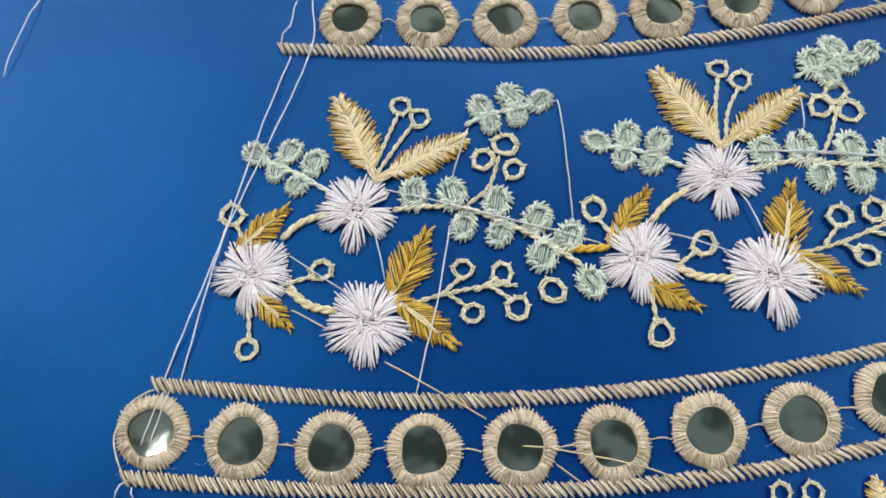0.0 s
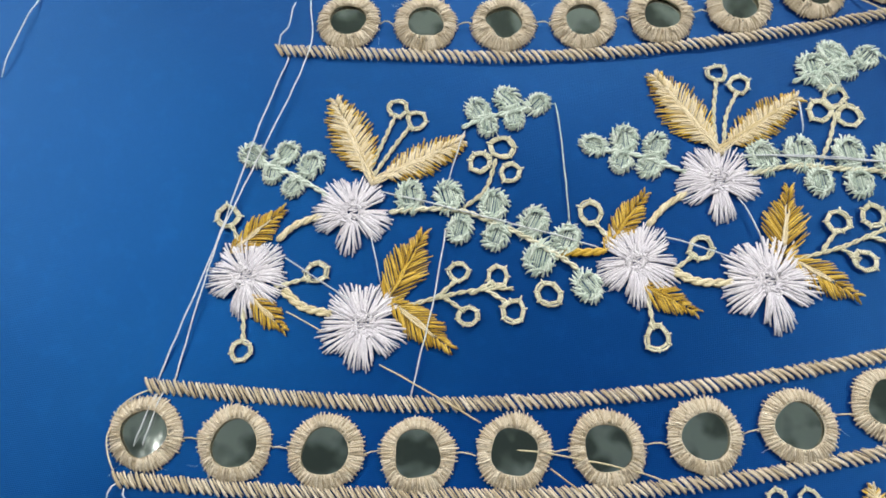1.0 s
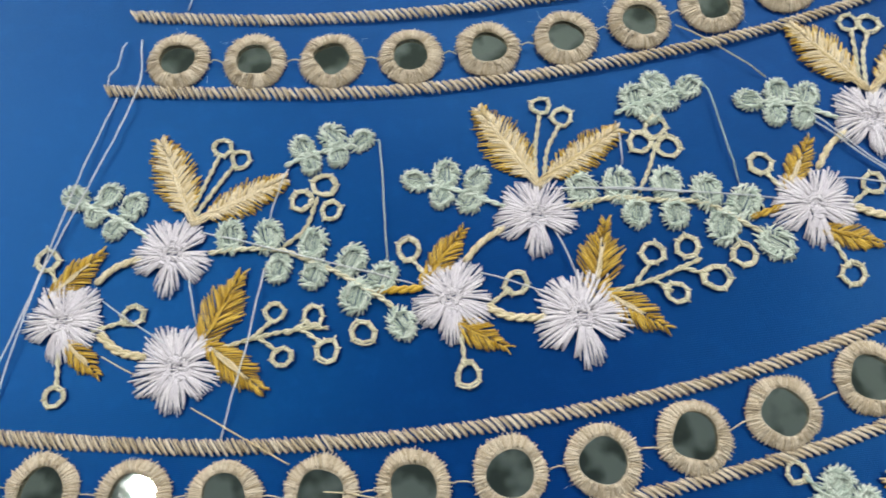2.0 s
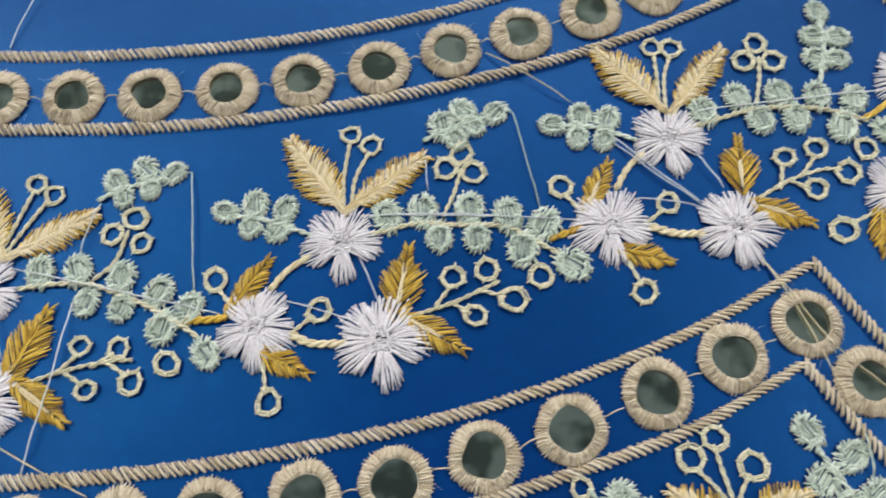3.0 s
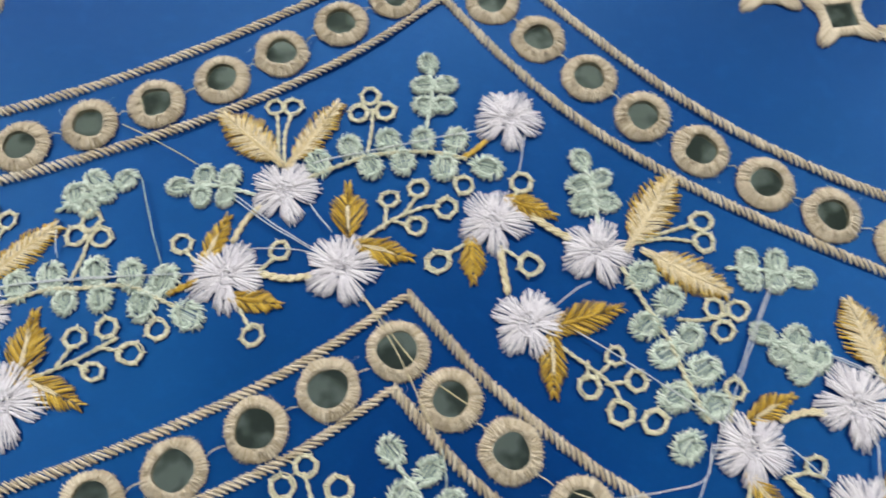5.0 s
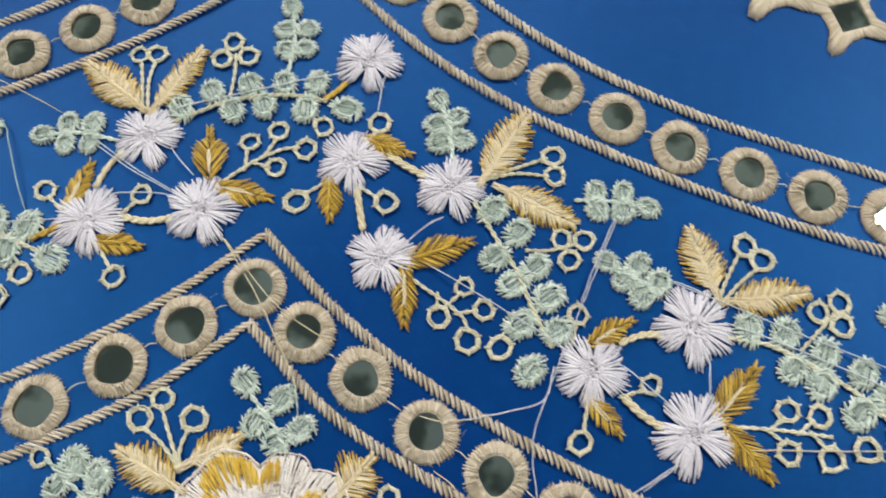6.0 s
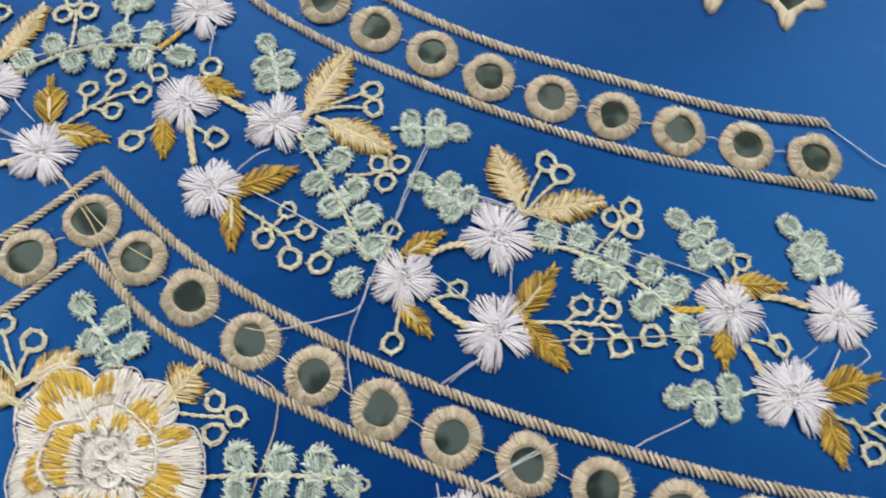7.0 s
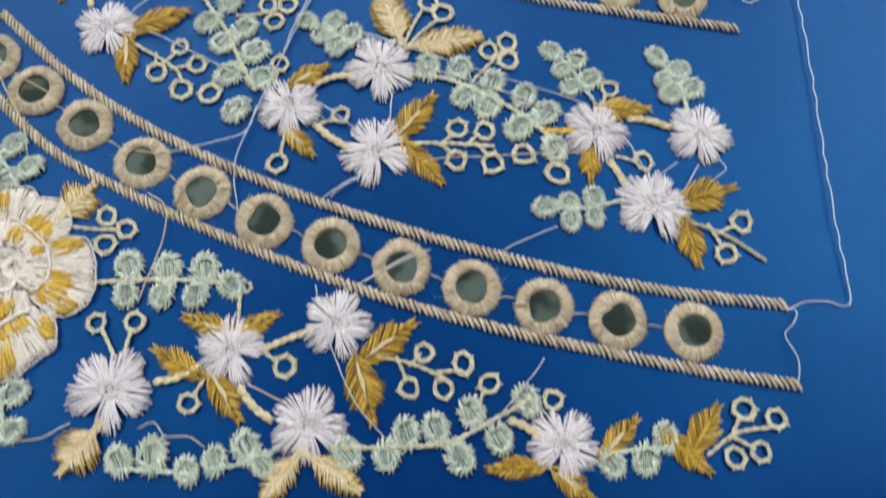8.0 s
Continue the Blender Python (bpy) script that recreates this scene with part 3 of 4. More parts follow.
def peony(x, y):
    """A large many-layered flower in white with golden patches and corded rims."""
    ob = thing("embroidered_peony", x, y, "large white peony with golden patches and corded rims", "embroidered flower")
    bm = bmesh.new()
    ring = [bm.verts.new((math.cos(a) * 0.0150, math.sin(a) * 0.0160 - 0.003, 0.0)) for a in np.linspace(0, math.tau, 60, endpoint=False)]
    top = bm.verts.new((0, 0, 0.0008))
    for i in range(60):
        bm.faces.new((ring[i], ring[(i + 1) % 60], top))
    me = bpy.data.meshes.new("padding")
    bm.to_mesh(me)
    bm.free()
    me.materials.append(IVORY)
    part("padding", me, IVORY, ob, "low padded ivory ground of the flower")
    for rim_line, root_line, patches, z, cord_width in PETALS:
        rim = smooth(rim_line, 0.4)
        k = len(rim)
        root = smooth(root_line, 0.2)
        root = root[np.linspace(0, len(root) - 1, k).astype(int)]
        at = lambda i, f: tuple(root[min(k - 1, max(0, i))] * (1 - f) + rim[min(k - 1, max(0, i))] * f)
        white, edge = Stitches(), Stitches()
        for i in range(k):
            if rnd.random() < 0.09:
                continue
            m = rnd.uniform(0.40, 0.62)
            white.stitch(at(i + rnd.randrange(-2, 3), m - 0.12), at(i, rnd.uniform(0.92, 1.02)), rnd.uniform(0.48, 0.68), 0.35 + jit(0.15), z + 0.35 + jit(0.2), z, jit(0.04))
            white.stitch(at(i + rnd.randrange(-2, 3), rnd.uniform(0, 0.12)), at(i, m + rnd.uniform(0, 0.16)), rnd.uniform(0.48, 0.66), 0.35 + jit(0.15), z + 0.45 + jit(0.2), z + 0.3, jit(0.05))
        petal = tagged(part("petal", white, IVORY, ob), kind="stuff")
        for u0, u1, f0, f1 in patches:
            gold = Stitches()
            n0, n1 = int(u0 * (k - 1)), int(u1 * (k - 1))
            for i in range(n0, n1 + 1):
                fall = 1 - 0.35 * abs(2 * (i - n0) / max(1, n1 - n0) - 1) ** 3
                gold.stitch(at(i + rnd.randrange(-1, 2), f0 + rnd.uniform(-0.22, 0.16)), at(i, f0 + (f1 - f0) * fall * rnd.uniform(0.74, 1.08)), rnd.uniform(0.40, 0.56), 0.38 + jit(0.12), z + 0.75 + jit(0.15), z + 0.65, jit(0.04))
            tagged(part("gold_patch", gold, AMBER, petal, "golden satin-stitched patch"), kind="stuff")
        for ph in (0, math.pi) if cord_width > 0.7 else (0,):
            edge.run([(p[0] + 0.22 * cord_width * math.sin(i * 0.8 + ph) + jit(0.2), p[1] + 0.22 * cord_width * math.cos(i * 0.8 + ph) + jit(0.2), z + 0.55 + 0.2 * math.cos(i * 0.8 + ph)) for i, p in enumerate(rim[::2])], cord_width * 0.78, 0.8)
        part("outline", edge, IVORY, petal, "white corded rim")
    # the heart: small curled petals, each a cord with short stitches inside it
    for cx, cy, q, a0, span in ((0.4, 0.4, 3.2, 40, 330), (5.5, 3.5, 3.6, -60, 230), (4.5, -3.5, 3.4, 150, 250), (-2.8, -4.2, 3.0, 60, 250), (-2.5, 5.0, 2.8, -20, 220), (1.5, -7.2, 3.2, 170, 220)):
        s = Stitches()
        arc = [math.radians(a0 + span * i / 26) for i in range(27)]
        for o in (0.0, 0.55):
            s.run([(cx + math.cos(a) * (q - o) + jit(0.12), cy + math.sin(a) * (q - o) * 0.85 + jit(0.12), 1.75 - o * 0.5) for a in arc], 0.62, 0.7)
        for a in arc:
            s.stitch((cx + math.cos(a) * q * 0.9, cy + math.sin(a) * q * 0.78), (cx + math.cos(a + jit(0.4)) * q * rnd.uniform(0.15, 0.5), cy + math.sin(a + jit(0.4)) * q * rnd.uniform(0.15, 0.5)), rnd.uniform(0.36, 0.5), 0.3, 1.3 + jit(0.15), 1.0)
        tagged(part("inner_whorl", s, IVORY, ob), "small curled white petal of short stitches", kind="stuff")
    s = Stitches()
    for i in range(210):
        a, q = rnd.uniform(0, 6.28), rnd.uniform(1, 23)
        cx, cy = math.cos(a) * q, math.sin(a) * q - 3
        s.stitch((cx, cy), (cx + jit(2.6), cy + jit(2.6)), 0.40, 0.35, 1.35 + jit(0.3), None, jit(0.15))
    tagged(part("stray_stitches", s, IVORY, ob), "stray cream stitches over the heart", kind="stuff")


def star_mirror(x, y, r, point):
    """A four-pointed stitched star round a small square mirror."""
    ob = thing("star_mirror", x, y, "four-pointed tan stitched star round a small mirror", "mirror", "star mirrors", point)
    s = Stitches()
    for i in range(120):
        a = math.tau * i / 120
        c = abs(math.cos(2 * a)) ** 5
        e = r * (0.53 + 0.50 * c) * rnd.uniform(0.96, 1.03)
        b = r * 0.32 / max(abs(math.cos(a - math.pi / 4)), abs(math.sin(a - math.pi / 4)))
        s.stitch((math.cos(a) * b, math.sin(a) * b), (math.cos(a) * e, math.sin(a) * e), 0.6, 0.35, 0.9, 0.04)
    part("stitched_star", s, TAN, ob)
    bm = bmesh.new()
    bmesh.ops.create_cube(bm, size=1.0)
    for v in bm.verts:
        v.co = (v.co.x * r * 0.00070, v.co.y * r * 0.00070, v.co.z * 0.0004 + 0.0004)
    bmesh.ops.rotate(bm, verts=bm.verts, matrix=Matrix.Rotation(math.pi / 4, 3, "Z"))
    me = bpy.data.meshes.new("mirror")
    bm.to_mesh(me)
    me.materials.append(MIRROR)
    part("mirror", me, MIRROR, ob, "dark reflecting square glass")


def fibres(count):
    """Fine loose hairs of yarn that stand out from the stitching."""
    s = Stitches()
    for cx, cy in [rnd.choice(UPPER + LOWER) for _ in range(count)]:
        a, q = rnd.uniform(0, 6.28), rnd.uniform(8.6, 10.0)
        x, y, t = cx + math.cos(a) * q, cy + math.sin(a) * q, a + jit(1.2)
        pts = []
        for i in range(6):
            pts.append((x, y, 0.15 + 0.12 * i))
            t += jit(0.6)
            x, y = x + math.cos(t) * 0.55, y + math.sin(t) * 0.55
        s.run(pts, 0.05, 0.6, 2)
    tagged(new("loose_fibres", s.mesh("loose_fibres", SILVER)), "fine stray yarn fibres round the stitched mirrors", "fibres", kind="stuff")


def place_rings(centres, wide):
    for k, (x, y) in enumerate(centres):
        mirror_ring(x, y, k, wide and k < 13)
    for (ax, ay), (bx, by) in zip(centres, centres[1:]):
        if math.hypot(ax - bx, ay - by) > 20.5:
            u = 9.0 / math.hypot(ax - bx, ay - by)
            dx, dy = bx - ax, by - ay
            thread([(ax + dx * u, ay + dy * u + jit(0.7)), (ax + dx / 2, ay + dy / 2 + jit(0.3)), (bx - dx * u, by - dy * u + jit(0.7))], "cream")


# ---- the embroidery on the cloth, in millimetres ----
# mirrors of the two bands
UPPER = ((-19.3, 97.3), (2.6, 99), (24.5, 101.4), (46.3, 104.4), (67.9, 108.6), (89.2, 114.1), (109.7, 121.2), (130.1, 128.3), (150.1, 136.6), (168.8, 145.8), (187.8, 157), (205.8, 167.7), (223, 178.2), (238.3, 164), (252.8, 148.8), (267.8, 133.6), (283.3, 118.9), (299.8, 106.1), (317.8, 94.6), (335.8, 83.3), (355.3, 73.5), (374.8, 64.8), (395.4, 56.9), (416.2, 49.3), (437.3, 42.6))
LOWER = ((-49.3, -20.9), (-27.3, -20.6), (-5.6, -19.7), (16.1, -17.6), (38.6, -14.3), (60.2, -10.8), (82.6, -5.3), (104, -0.2), (125.2, 7.5), (146.2, 15.2), (167.3, 25.5), (186.7, 35.8), (205.8, 46), (220.2, 32), (236.1, 17.7), (253.5, 2.3), (271.6, -10.1), (290.2, -21.9), (309.6, -32), (330.1, -42), (350.1, -50.8), (370.8, -59.4), (392.2, -66.5), (413.9, -72.5))
place_rings(UPPER, False)
place_rings(LOWER, True)
fibres(80)
# first spray
flower(-8.7, 40.4, 10.8, -85.2)
flower(-32.9, 20.4, 10.2, -89.4)
flower(-1.4, 11.6, 12, -86.2)
leaf(-6.7, 52.5, -19.7, 73.7, 10.7, "cream")
leaf(-1.6, 51.7, 18.6, 65, 8.5, "cream")
leaf(4.3, 19.6, 11.1, 39.7, 10.6, "gold")
leaf(6.8, 16.9, 22.6, 7, 8.4, "gold")
leaf(-34.4, 30.4, -25.5, 40.8, 7.3, "gold")
leaf(-27.9, 13, -19.2, 6.8, 6.4, "gold")
loop_sprig([(-1.6, 71.9, 3.1), (4.2, 68.9, 3.1)], [((-6.3, 52.5), (-4.3, 60.1), (-2.3, 67.6)), ((-4.5, 52.7), (-1.2, 59.6), (2, 65.7))])
loop_sprig([(-41.2, 35.9, 3.4)], [((-39.1, 32.7), (-36.9, 29.4))])
loop_sprig([(-30.4, 1.5, 3.1)], [((-30.7, 5.2), (-31.8, 10.9))])
loop_sprig([(-15.5, 23.6, 3.2)], [((-18, 21.5), (-23.9, 19))])
loop_sprig([(20.5, 27.8, 3), (30.3, 27.9, 3), (24.3, 16.7, 3.1), (35.3, 19.4, 3.4)], [((7.5, 17), (17, 21), (28.1, 24.4), (33, 25)), ((16.3, 21.2), (19.2, 24.6)), ((18.5, 20.4), (21.8, 18.6)), ((28.1, 24), (32.6, 21.7)), ((25.3, 23.4), (28.2, 25.6))])
cord([(-26.8, 30.9), (-23.1, 35.4), (-16.5, 38.9)])
cord([(-23, 18), (-17.2, 14.2), (-9.9, 13.3)])
mint_sprig([(-38.3, 53.7, 3.8), (-29.2, 55.3, 3.7), (-31.8, 49.3, 3.2), (-25.7, 45.9, 3.3), (-22.1, 52.8, 3.9)], [((-35.2, 51.9), (-25.4, 48.8), (-15.2, 44))])
mint_sprig([(20.1, 73.7, 3.8), (27.9, 77.9, 4.1), (23.3, 69.4, 3.3), (30.2, 72.2, 3.3), (35.9, 77.4, 3.7)], [((16.4, 67.8), (21.9, 71.3), (33.7, 75.9))])
loop_sprig([(27.7, 63.2, 3.5), (22.4, 58.5, 3.4), (30.6, 56.4, 3.3)], [((26.2, 58.4), (24.7, 51), (20.7, 46.4))])
mint_sprig([(5.3, 47, 4.4), (15.3, 48, 4.4), (27.3, 47, 4.4), (37.9, 43.4, 4.4), (46.6, 39.7, 4.3), (19.3, 39.3, 3.9), (28.8, 38.5, 3.9), (40.4, 33.7, 4.6), (52.9, 27.9, 4.2)], [((0.5, 41.7), (8.5, 43.5), (18.7, 44.3), (26.3, 42.4), (35.3, 39.5), (45.8, 34.6), (50.2, 32.1))])
loop_sprig([(43.4, 24.6, 3.5)], [])
cord([(45.7, 36.1), (51.4, 36.7), (56.7, 37.6)], "gold")
thread([(-2.5, 47.3), (26.2, 42.9), (54.8, 38.6)], "white")
thread([(-24.2, 26.5), (-14, 21.2), (-3.1, 16.1)], "white")
thread([(-3.3, 35.3), (-1.1, 29.4), (1.1, 22.9)], "white")
thread([(39.4, 77.7), (40.9, 77.2), (43.7, 63.5), (47.1, 44.2)], "mint")
thread([(17.4, 67.3), (16.2, 60.6), (14.9, 52.3)], "white")
thread([(15.8, 39), (15.1, 19.3), (12.6, -4.5)], "white")
thread([(-21.3, 12.6), (-16.6, 10.7), (-11.6, 8.8)], "gold")
thread([(3.9, 2.3), (17.1, -3.1), (30.2, -8.6)], "gold")
thread([(47.4, -17), (54.9, -21.5)], "gold")
thread([(36.5, -13.8), (47.2, -13.7), (65.1, -15), (80.1, -17.8)], "cream")
thread([(6.9, 16.2), (11.6, 13.1), (15, 11.3)], "gold")
thread([(-31.3, 103.6), (-28.8, 84.5), (-38.3, 44.2), (-41.9, 28.3), (-45.3, -8.2)], "white")
thread([(-34.1, 84.3), (-38.3, 58.2), (-42.7, 24.9), (-49.5, -8.6)], "white")
thread([(-35.5, 102.3), (-35.7, 93.3), (-37.2, 90.9), (-37.5, 87.2)], "white")
thread([(-110, 95.9), (-111.3, 87.2), (-112.5, 79.6), (-113.6, 69.5)], "white")
thread([(-48.5, -10.6), (-49.9, -17.6), (-51.5, -25.1)], "white")
thread([(-47.4, -10.5), (-48, -17.3), (-49.4, -24.4)], "white")
thread([(-50.5, -10.5), (-55.6, -14.4), (-57.7, -19.1)], "cream")
thread([(-52.5, -32.4), (-54, -34.1), (-54.9, -37)], "white")
thread([(-51.4, -33.8), (-50.2, -36.4)], "white")
thread([(-57.7, -19.1), (-57.7, -23.8), (-54.6, -30.7)], "cream")
# second spray
flower(84.4, 59.9, 11.3, -79.9)
flower(64.5, 35.7, 11.6, -80.7)
flower(97.3, 34.3, 13.7, -77.3)
leaf(82.4, 70.9, 65.3, 90.8, 10.9, "cream")
leaf(87.2, 71.4, 106, 88, 8.3, "cream")
leaf(100.8, 42.1, 102.5, 62.5, 11.1, "gold")
leaf(104.2, 40.3, 120.8, 32.1, 8.3, "gold")
leaf(59.6, 43.4, 67, 56.3, 6.9, "gold")
leaf(69.4, 28.6, 81.4, 23.8, 7.1, "gold")
loop_sprig([(83.6, 92, 3.1), (89.4, 89.1, 3.2)], [((83.8, 70.2), (82.9, 78.5), (83.3, 88)), ((85.8, 71.3), (86.1, 78.8), (88.3, 85))])
loop_sprig([(52.4, 47.6, 3.5)], [((54.2, 44.4), (56.8, 41.6))])
loop_sprig([(70.5, 16.9, 3.4)], [((69.3, 20.3), (68.2, 25.2))])
loop_sprig([(80.4, 41.4, 3.4)], [((77.6, 38.1), (73.5, 34.2))])
cord([(67.1, 45.8), (70.8, 51.2), (76.2, 55.8)])
cord([(73.5, 34.6), (79.8, 32.4), (88.5, 33)])
mint_sprig([(51.7, 66.9, 3.6), (59.8, 69.4, 4.2), (59.4, 63.1, 3.6), (68.1, 68.6, 3.9), (66.8, 62.5, 3.8)], [((54, 65.8), (64.5, 64.9), (76.1, 61.6))])
thread([(88.7, 67.8), (108.4, 69.6), (126.9, 70.4)], "white")
thread([(70.8, 43.3), (79.7, 41.3), (88.8, 39.3)], "white")
thread([(89.5, 56.3), (93.1, 49.7), (96.2, 43.4)], "white")
thread([(104.7, 86.7), (106.2, 76.7)], "white")
loop_sprig([(99.3, -17.3, 2.6), (106.3, -16.2, 2.6)], [])
leaf(121.6, -18.7, 120, -10.6, 5.3, "cream")
loop_sprig([(114.6, 52.3, 3.3), (123.4, 54.9, 3.5), (120.8, 42.6, 3.4), (130.7, 47.5, 3.8)], [((104.4, 41.2), (114.6, 45.3), (123.4, 50.1), (125.6, 51.4)), ((111.3, 45.4), (113.6, 48.9)), ((115.8, 45), (118.5, 43.5)), ((122.7, 49.2), (127.2, 48.3))])
mint_sprig([(95.8, 68.6, 4.7), (105.3, 70.8, 4.7), (117.8, 72.1, 4.7), (128.2, 71, 4.7), (138.2, 68.8, 5), (110.3, 63.2, 4.2), (120.3, 63.8, 4.2), (132.7, 61.4, 4.9), (146.1, 57.9, 4.9)], [((91.7, 62.7), (103.8, 66.7), (113.1, 67), (127.1, 67.5), (134.9, 64.3), (142.7, 60.4))])
loop_sprig([(137.9, 54.2, 3.6)], [])
cord([(139.6, 64.7), (143.4, 66.3), (148, 68.4)], "gold")
loop_sprig([(110.7, 83.3, 3.5), (114.5, 88.3, 3.4), (118.1, 82.7, 3.5)], [((114.6, 82.2), (113.3, 76.1), (111.3, 70.5))])
mint_sprig([(108.6, 96.6, 4.4), (114.3, 101.4, 4.3), (112.9, 92.7, 3.6), (117.5, 97.1, 3.6), (123.5, 101.5, 3.8)], [((103.6, 91.3), (110.3, 95.3), (122.3, 100.5))])
thread([(126.3, 102.1), (128.4, 101.4), (132.5, 87.6), (136.8, 74.1)], "mint")
thread([(87.9, 68.1), (117.6, 69.6), (148.7, 70.7)], "white")
thread([(119.8, 121.1), (132.4, 113.7), (144.5, 106.4)], "cream")
thread([(156.5, 94.4), (167.6, 85.3), (180.6, 77.2)], "white")
thread([(154.1, 97.8), (169.1, 85.4), (179.9, 78.3)], "white")
thread([(-13.3, 142.6), (-16.6, 128.6), (-19.9, 114.3)], "white")
thread([(-24.6, 141.8), (-25.4, 136.4), (-26.5, 131.1)], "white")
# third spray
flower(172.1, 96.2, 11.2, -74.2)
flower(156, 69.7, 12.3, -79.3)
flower(189.3, 71, 12, -69.4)
leaf(168.3, 107.5, 150.3, 124.4, 11.2, "cream")
leaf(174.5, 107.1, 189, 127.6, 8.4, "cream")
leaf(191.3, 82.7, 191, 100.3, 10.9, "gold")
leaf(195.1, 78.2, 212.1, 73, 8.3, "gold")
leaf(151, 77.8, 156.2, 90.1, 6.9, "gold")
leaf(161.8, 62.3, 174.1, 60, 7.2, "gold")
loop_sprig([(167.6, 125.6, 3.2), (173.3, 125.7, 3.4)], [((169.6, 106), (169.1, 115.4), (168.5, 121.5)), ((171.4, 106.1), (171.1, 115.5), (172.5, 121.4))])
loop_sprig([(142.3, 80.2, 3.6)], [((144.4, 76.9), (146.8, 74.3))])
loop_sprig([(164.7, 51.7, 3.3)], [((161.3, 58.3), (163.4, 54.5))])
loop_sprig([(171.3, 77, 3.4)], [((168.9, 74), (165.4, 70.7))])
cord([(157.3, 80), (160.4, 86.5), (164.8, 91.6)])
cord([(166.2, 70), (173.4, 68.3), (180.8, 69)])
mint_sprig([(139.5, 98.8, 3.7), (147.2, 102.2, 3.9), (146.8, 95.2, 3.6), (154.9, 101.5, 4.2), (154.1, 94.9, 3.5)], [((141.1, 98.5), (151.6, 98.6), (163.2, 95.3))])
loop_sprig([(197.4, 128.6, 3.5), (194, 122.6, 3.7), (202.4, 123.1, 3.7)], [((198.4, 122.8), (198.2, 117.1), (197.1, 109.9))])
mint_sprig([(216.3, 140.7, 3.8), (214.7, 132.2, 4), (221.4, 132.4, 4), (214.9, 124.8, 4), (220.8, 125.1, 3.7)], [((216.9, 137.7), (217.2, 127.8), (215.1, 115.8))])
mint_sprig([(181.8, 105.8, 4.6), (191.4, 111, 4.3), (203.3, 112.7, 4.4), (214.2, 112.9, 4.4), (224.4, 112.4, 4.4), (197.8, 104, 4.4), (207.9, 105, 4.4), (220.6, 103.2, 4.8), (233.8, 102.5, 4.8)], [((177.5, 99.9), (187.3, 103.9), (198.9, 107.7), (215.1, 108.3), (227.7, 105.4))])
loop_sprig([(226.3, 96.7, 3.5)], [])
cord([(226.2, 106), (229.6, 108.1), (233.6, 111.6)], "gold")
loop_sprig([(203.5, 92.7, 3.3), (212.4, 95.9, 3.5), (220.5, 89.3, 3.6), (211.4, 83.6, 3.4)], [((196.8, 80.7), (204.5, 85.8), (213.5, 89.6), (217.4, 89.8)), ((202.1, 84.4), (202.7, 89.1)), ((208.7, 88.6), (210.8, 91.9)), ((205.3, 85.5), (208.6, 84.1))])
thread([(176.5, 104.8), (203.9, 109.9), (232.9, 115.5)], "white")
thread([(161.5, 77.7), (170.5, 77.4), (180.6, 76.3)], "white")
thread([(179.3, 92.5), (182.6, 87.4), (186.6, 82.6)], "white")
thread([(195.7, 62.8), (205.2, 46.2), (211.5, 32.5), (217, 19.4)], "cream")
thread([(196.7, 61.5), (212, 40.6), (228.5, 27.8)], "cream")
thread([(216.9, 20.8), (218.2, 14.1), (218.5, 8.1)], "mint")
# flower and fourth spray at the peak
flower(240.9, 119.1, 11.2, -85.7)
flower(234.9, 84.3, 10.8, -80.9)
flower(264.4, 73.9, 10.9, -77.4)
flower(242.9, 52.7, 11.1, -72.3)
leaf(242.9, 90, 254.8, 84.8, 7.9, "gold")
leaf(227.9, 75.2, 227.9, 63.3, 7.3, "gold")
leaf(275.3, 77.2, 290.7, 98.7, 11.6, "cream")
leaf(281, 72, 302.1, 59.2, 10.5, "cream")
leaf(251.4, 52, 272, 57.2, 9.7, "gold")
leaf(249.2, 44.6, 248.5, 30.1, 7.3, "gold")
loop_sprig([(243.7, 97, 3.5)], [((241.9, 93.4), (240.4, 90.6))])
loop_sprig([(218.1, 72.1, 4)], [((221.5, 75), (226.5, 77.9))])
loop_sprig([(244.7, 70.6, 3.7)], [((241.4, 72.5), (237.1, 75.9))])
loop_sprig([(296.6, 82.8, 3.6), (296.4, 76.3, 3.6)], [((275.2, 77), (284.9, 79.4), (293.2, 81.8)), ((276, 76.2), (284.7, 77.5), (293, 76.3))])
cord([(245.8, 86.1), (251, 82.1), (257.2, 78)])
cord([(236.2, 75.4), (236.7, 69.1), (237.7, 61.7)])
mint_sprig([(262.3, 104.5, 3.7), (267.8, 97.6, 3.8), (261.5, 95.6, 4.2), (262.2, 89.4, 4.3), (268.8, 89.9, 4.1)], [((263.3, 101.7), (265.4, 93.9), (265.6, 82.5))])
loop_sprig([(266.5, 42.8, 3.2), (271.6, 35.6, 3.5), (258.5, 34.5, 3.5), (266.3, 27.1, 3.8)], [((252.9, 44.8), (260, 39), (265.1, 34.2), (266.4, 30.7)), ((261.5, 37.9), (264.6, 40.4)), ((264.4, 35.1), (268.4, 35.4)), ((258.5, 40.2), (258.3, 37.7))])
thread([(246, 114), (243.1, 100.2)], "white")
thread([(261.8, 64.9), (255.3, 61), (249.8, 56.9)], "white")
thread([(253.8, 51.9), (273.5, 37.9), (294.4, 22.6)], "white")
mint_sprig([(277, 66.3, 4.8), (283.8, 58.7, 4.6), (275.9, 51.2, 4.6), (287.9, 47.7, 4.5), (280.8, 42.9, 4.7), (290.7, 38.2, 5), (281.8, 30.8, 4.9), (292.3, 28.3, 4.6), (283.1, 17.3, 4.7)], [((271.1, 69), (277.1, 56.6), (282.2, 46.3), (285.5, 35.6), (290.2, 23.4))])
loop_sprig([(275.2, 24.2, 3.9)], [])
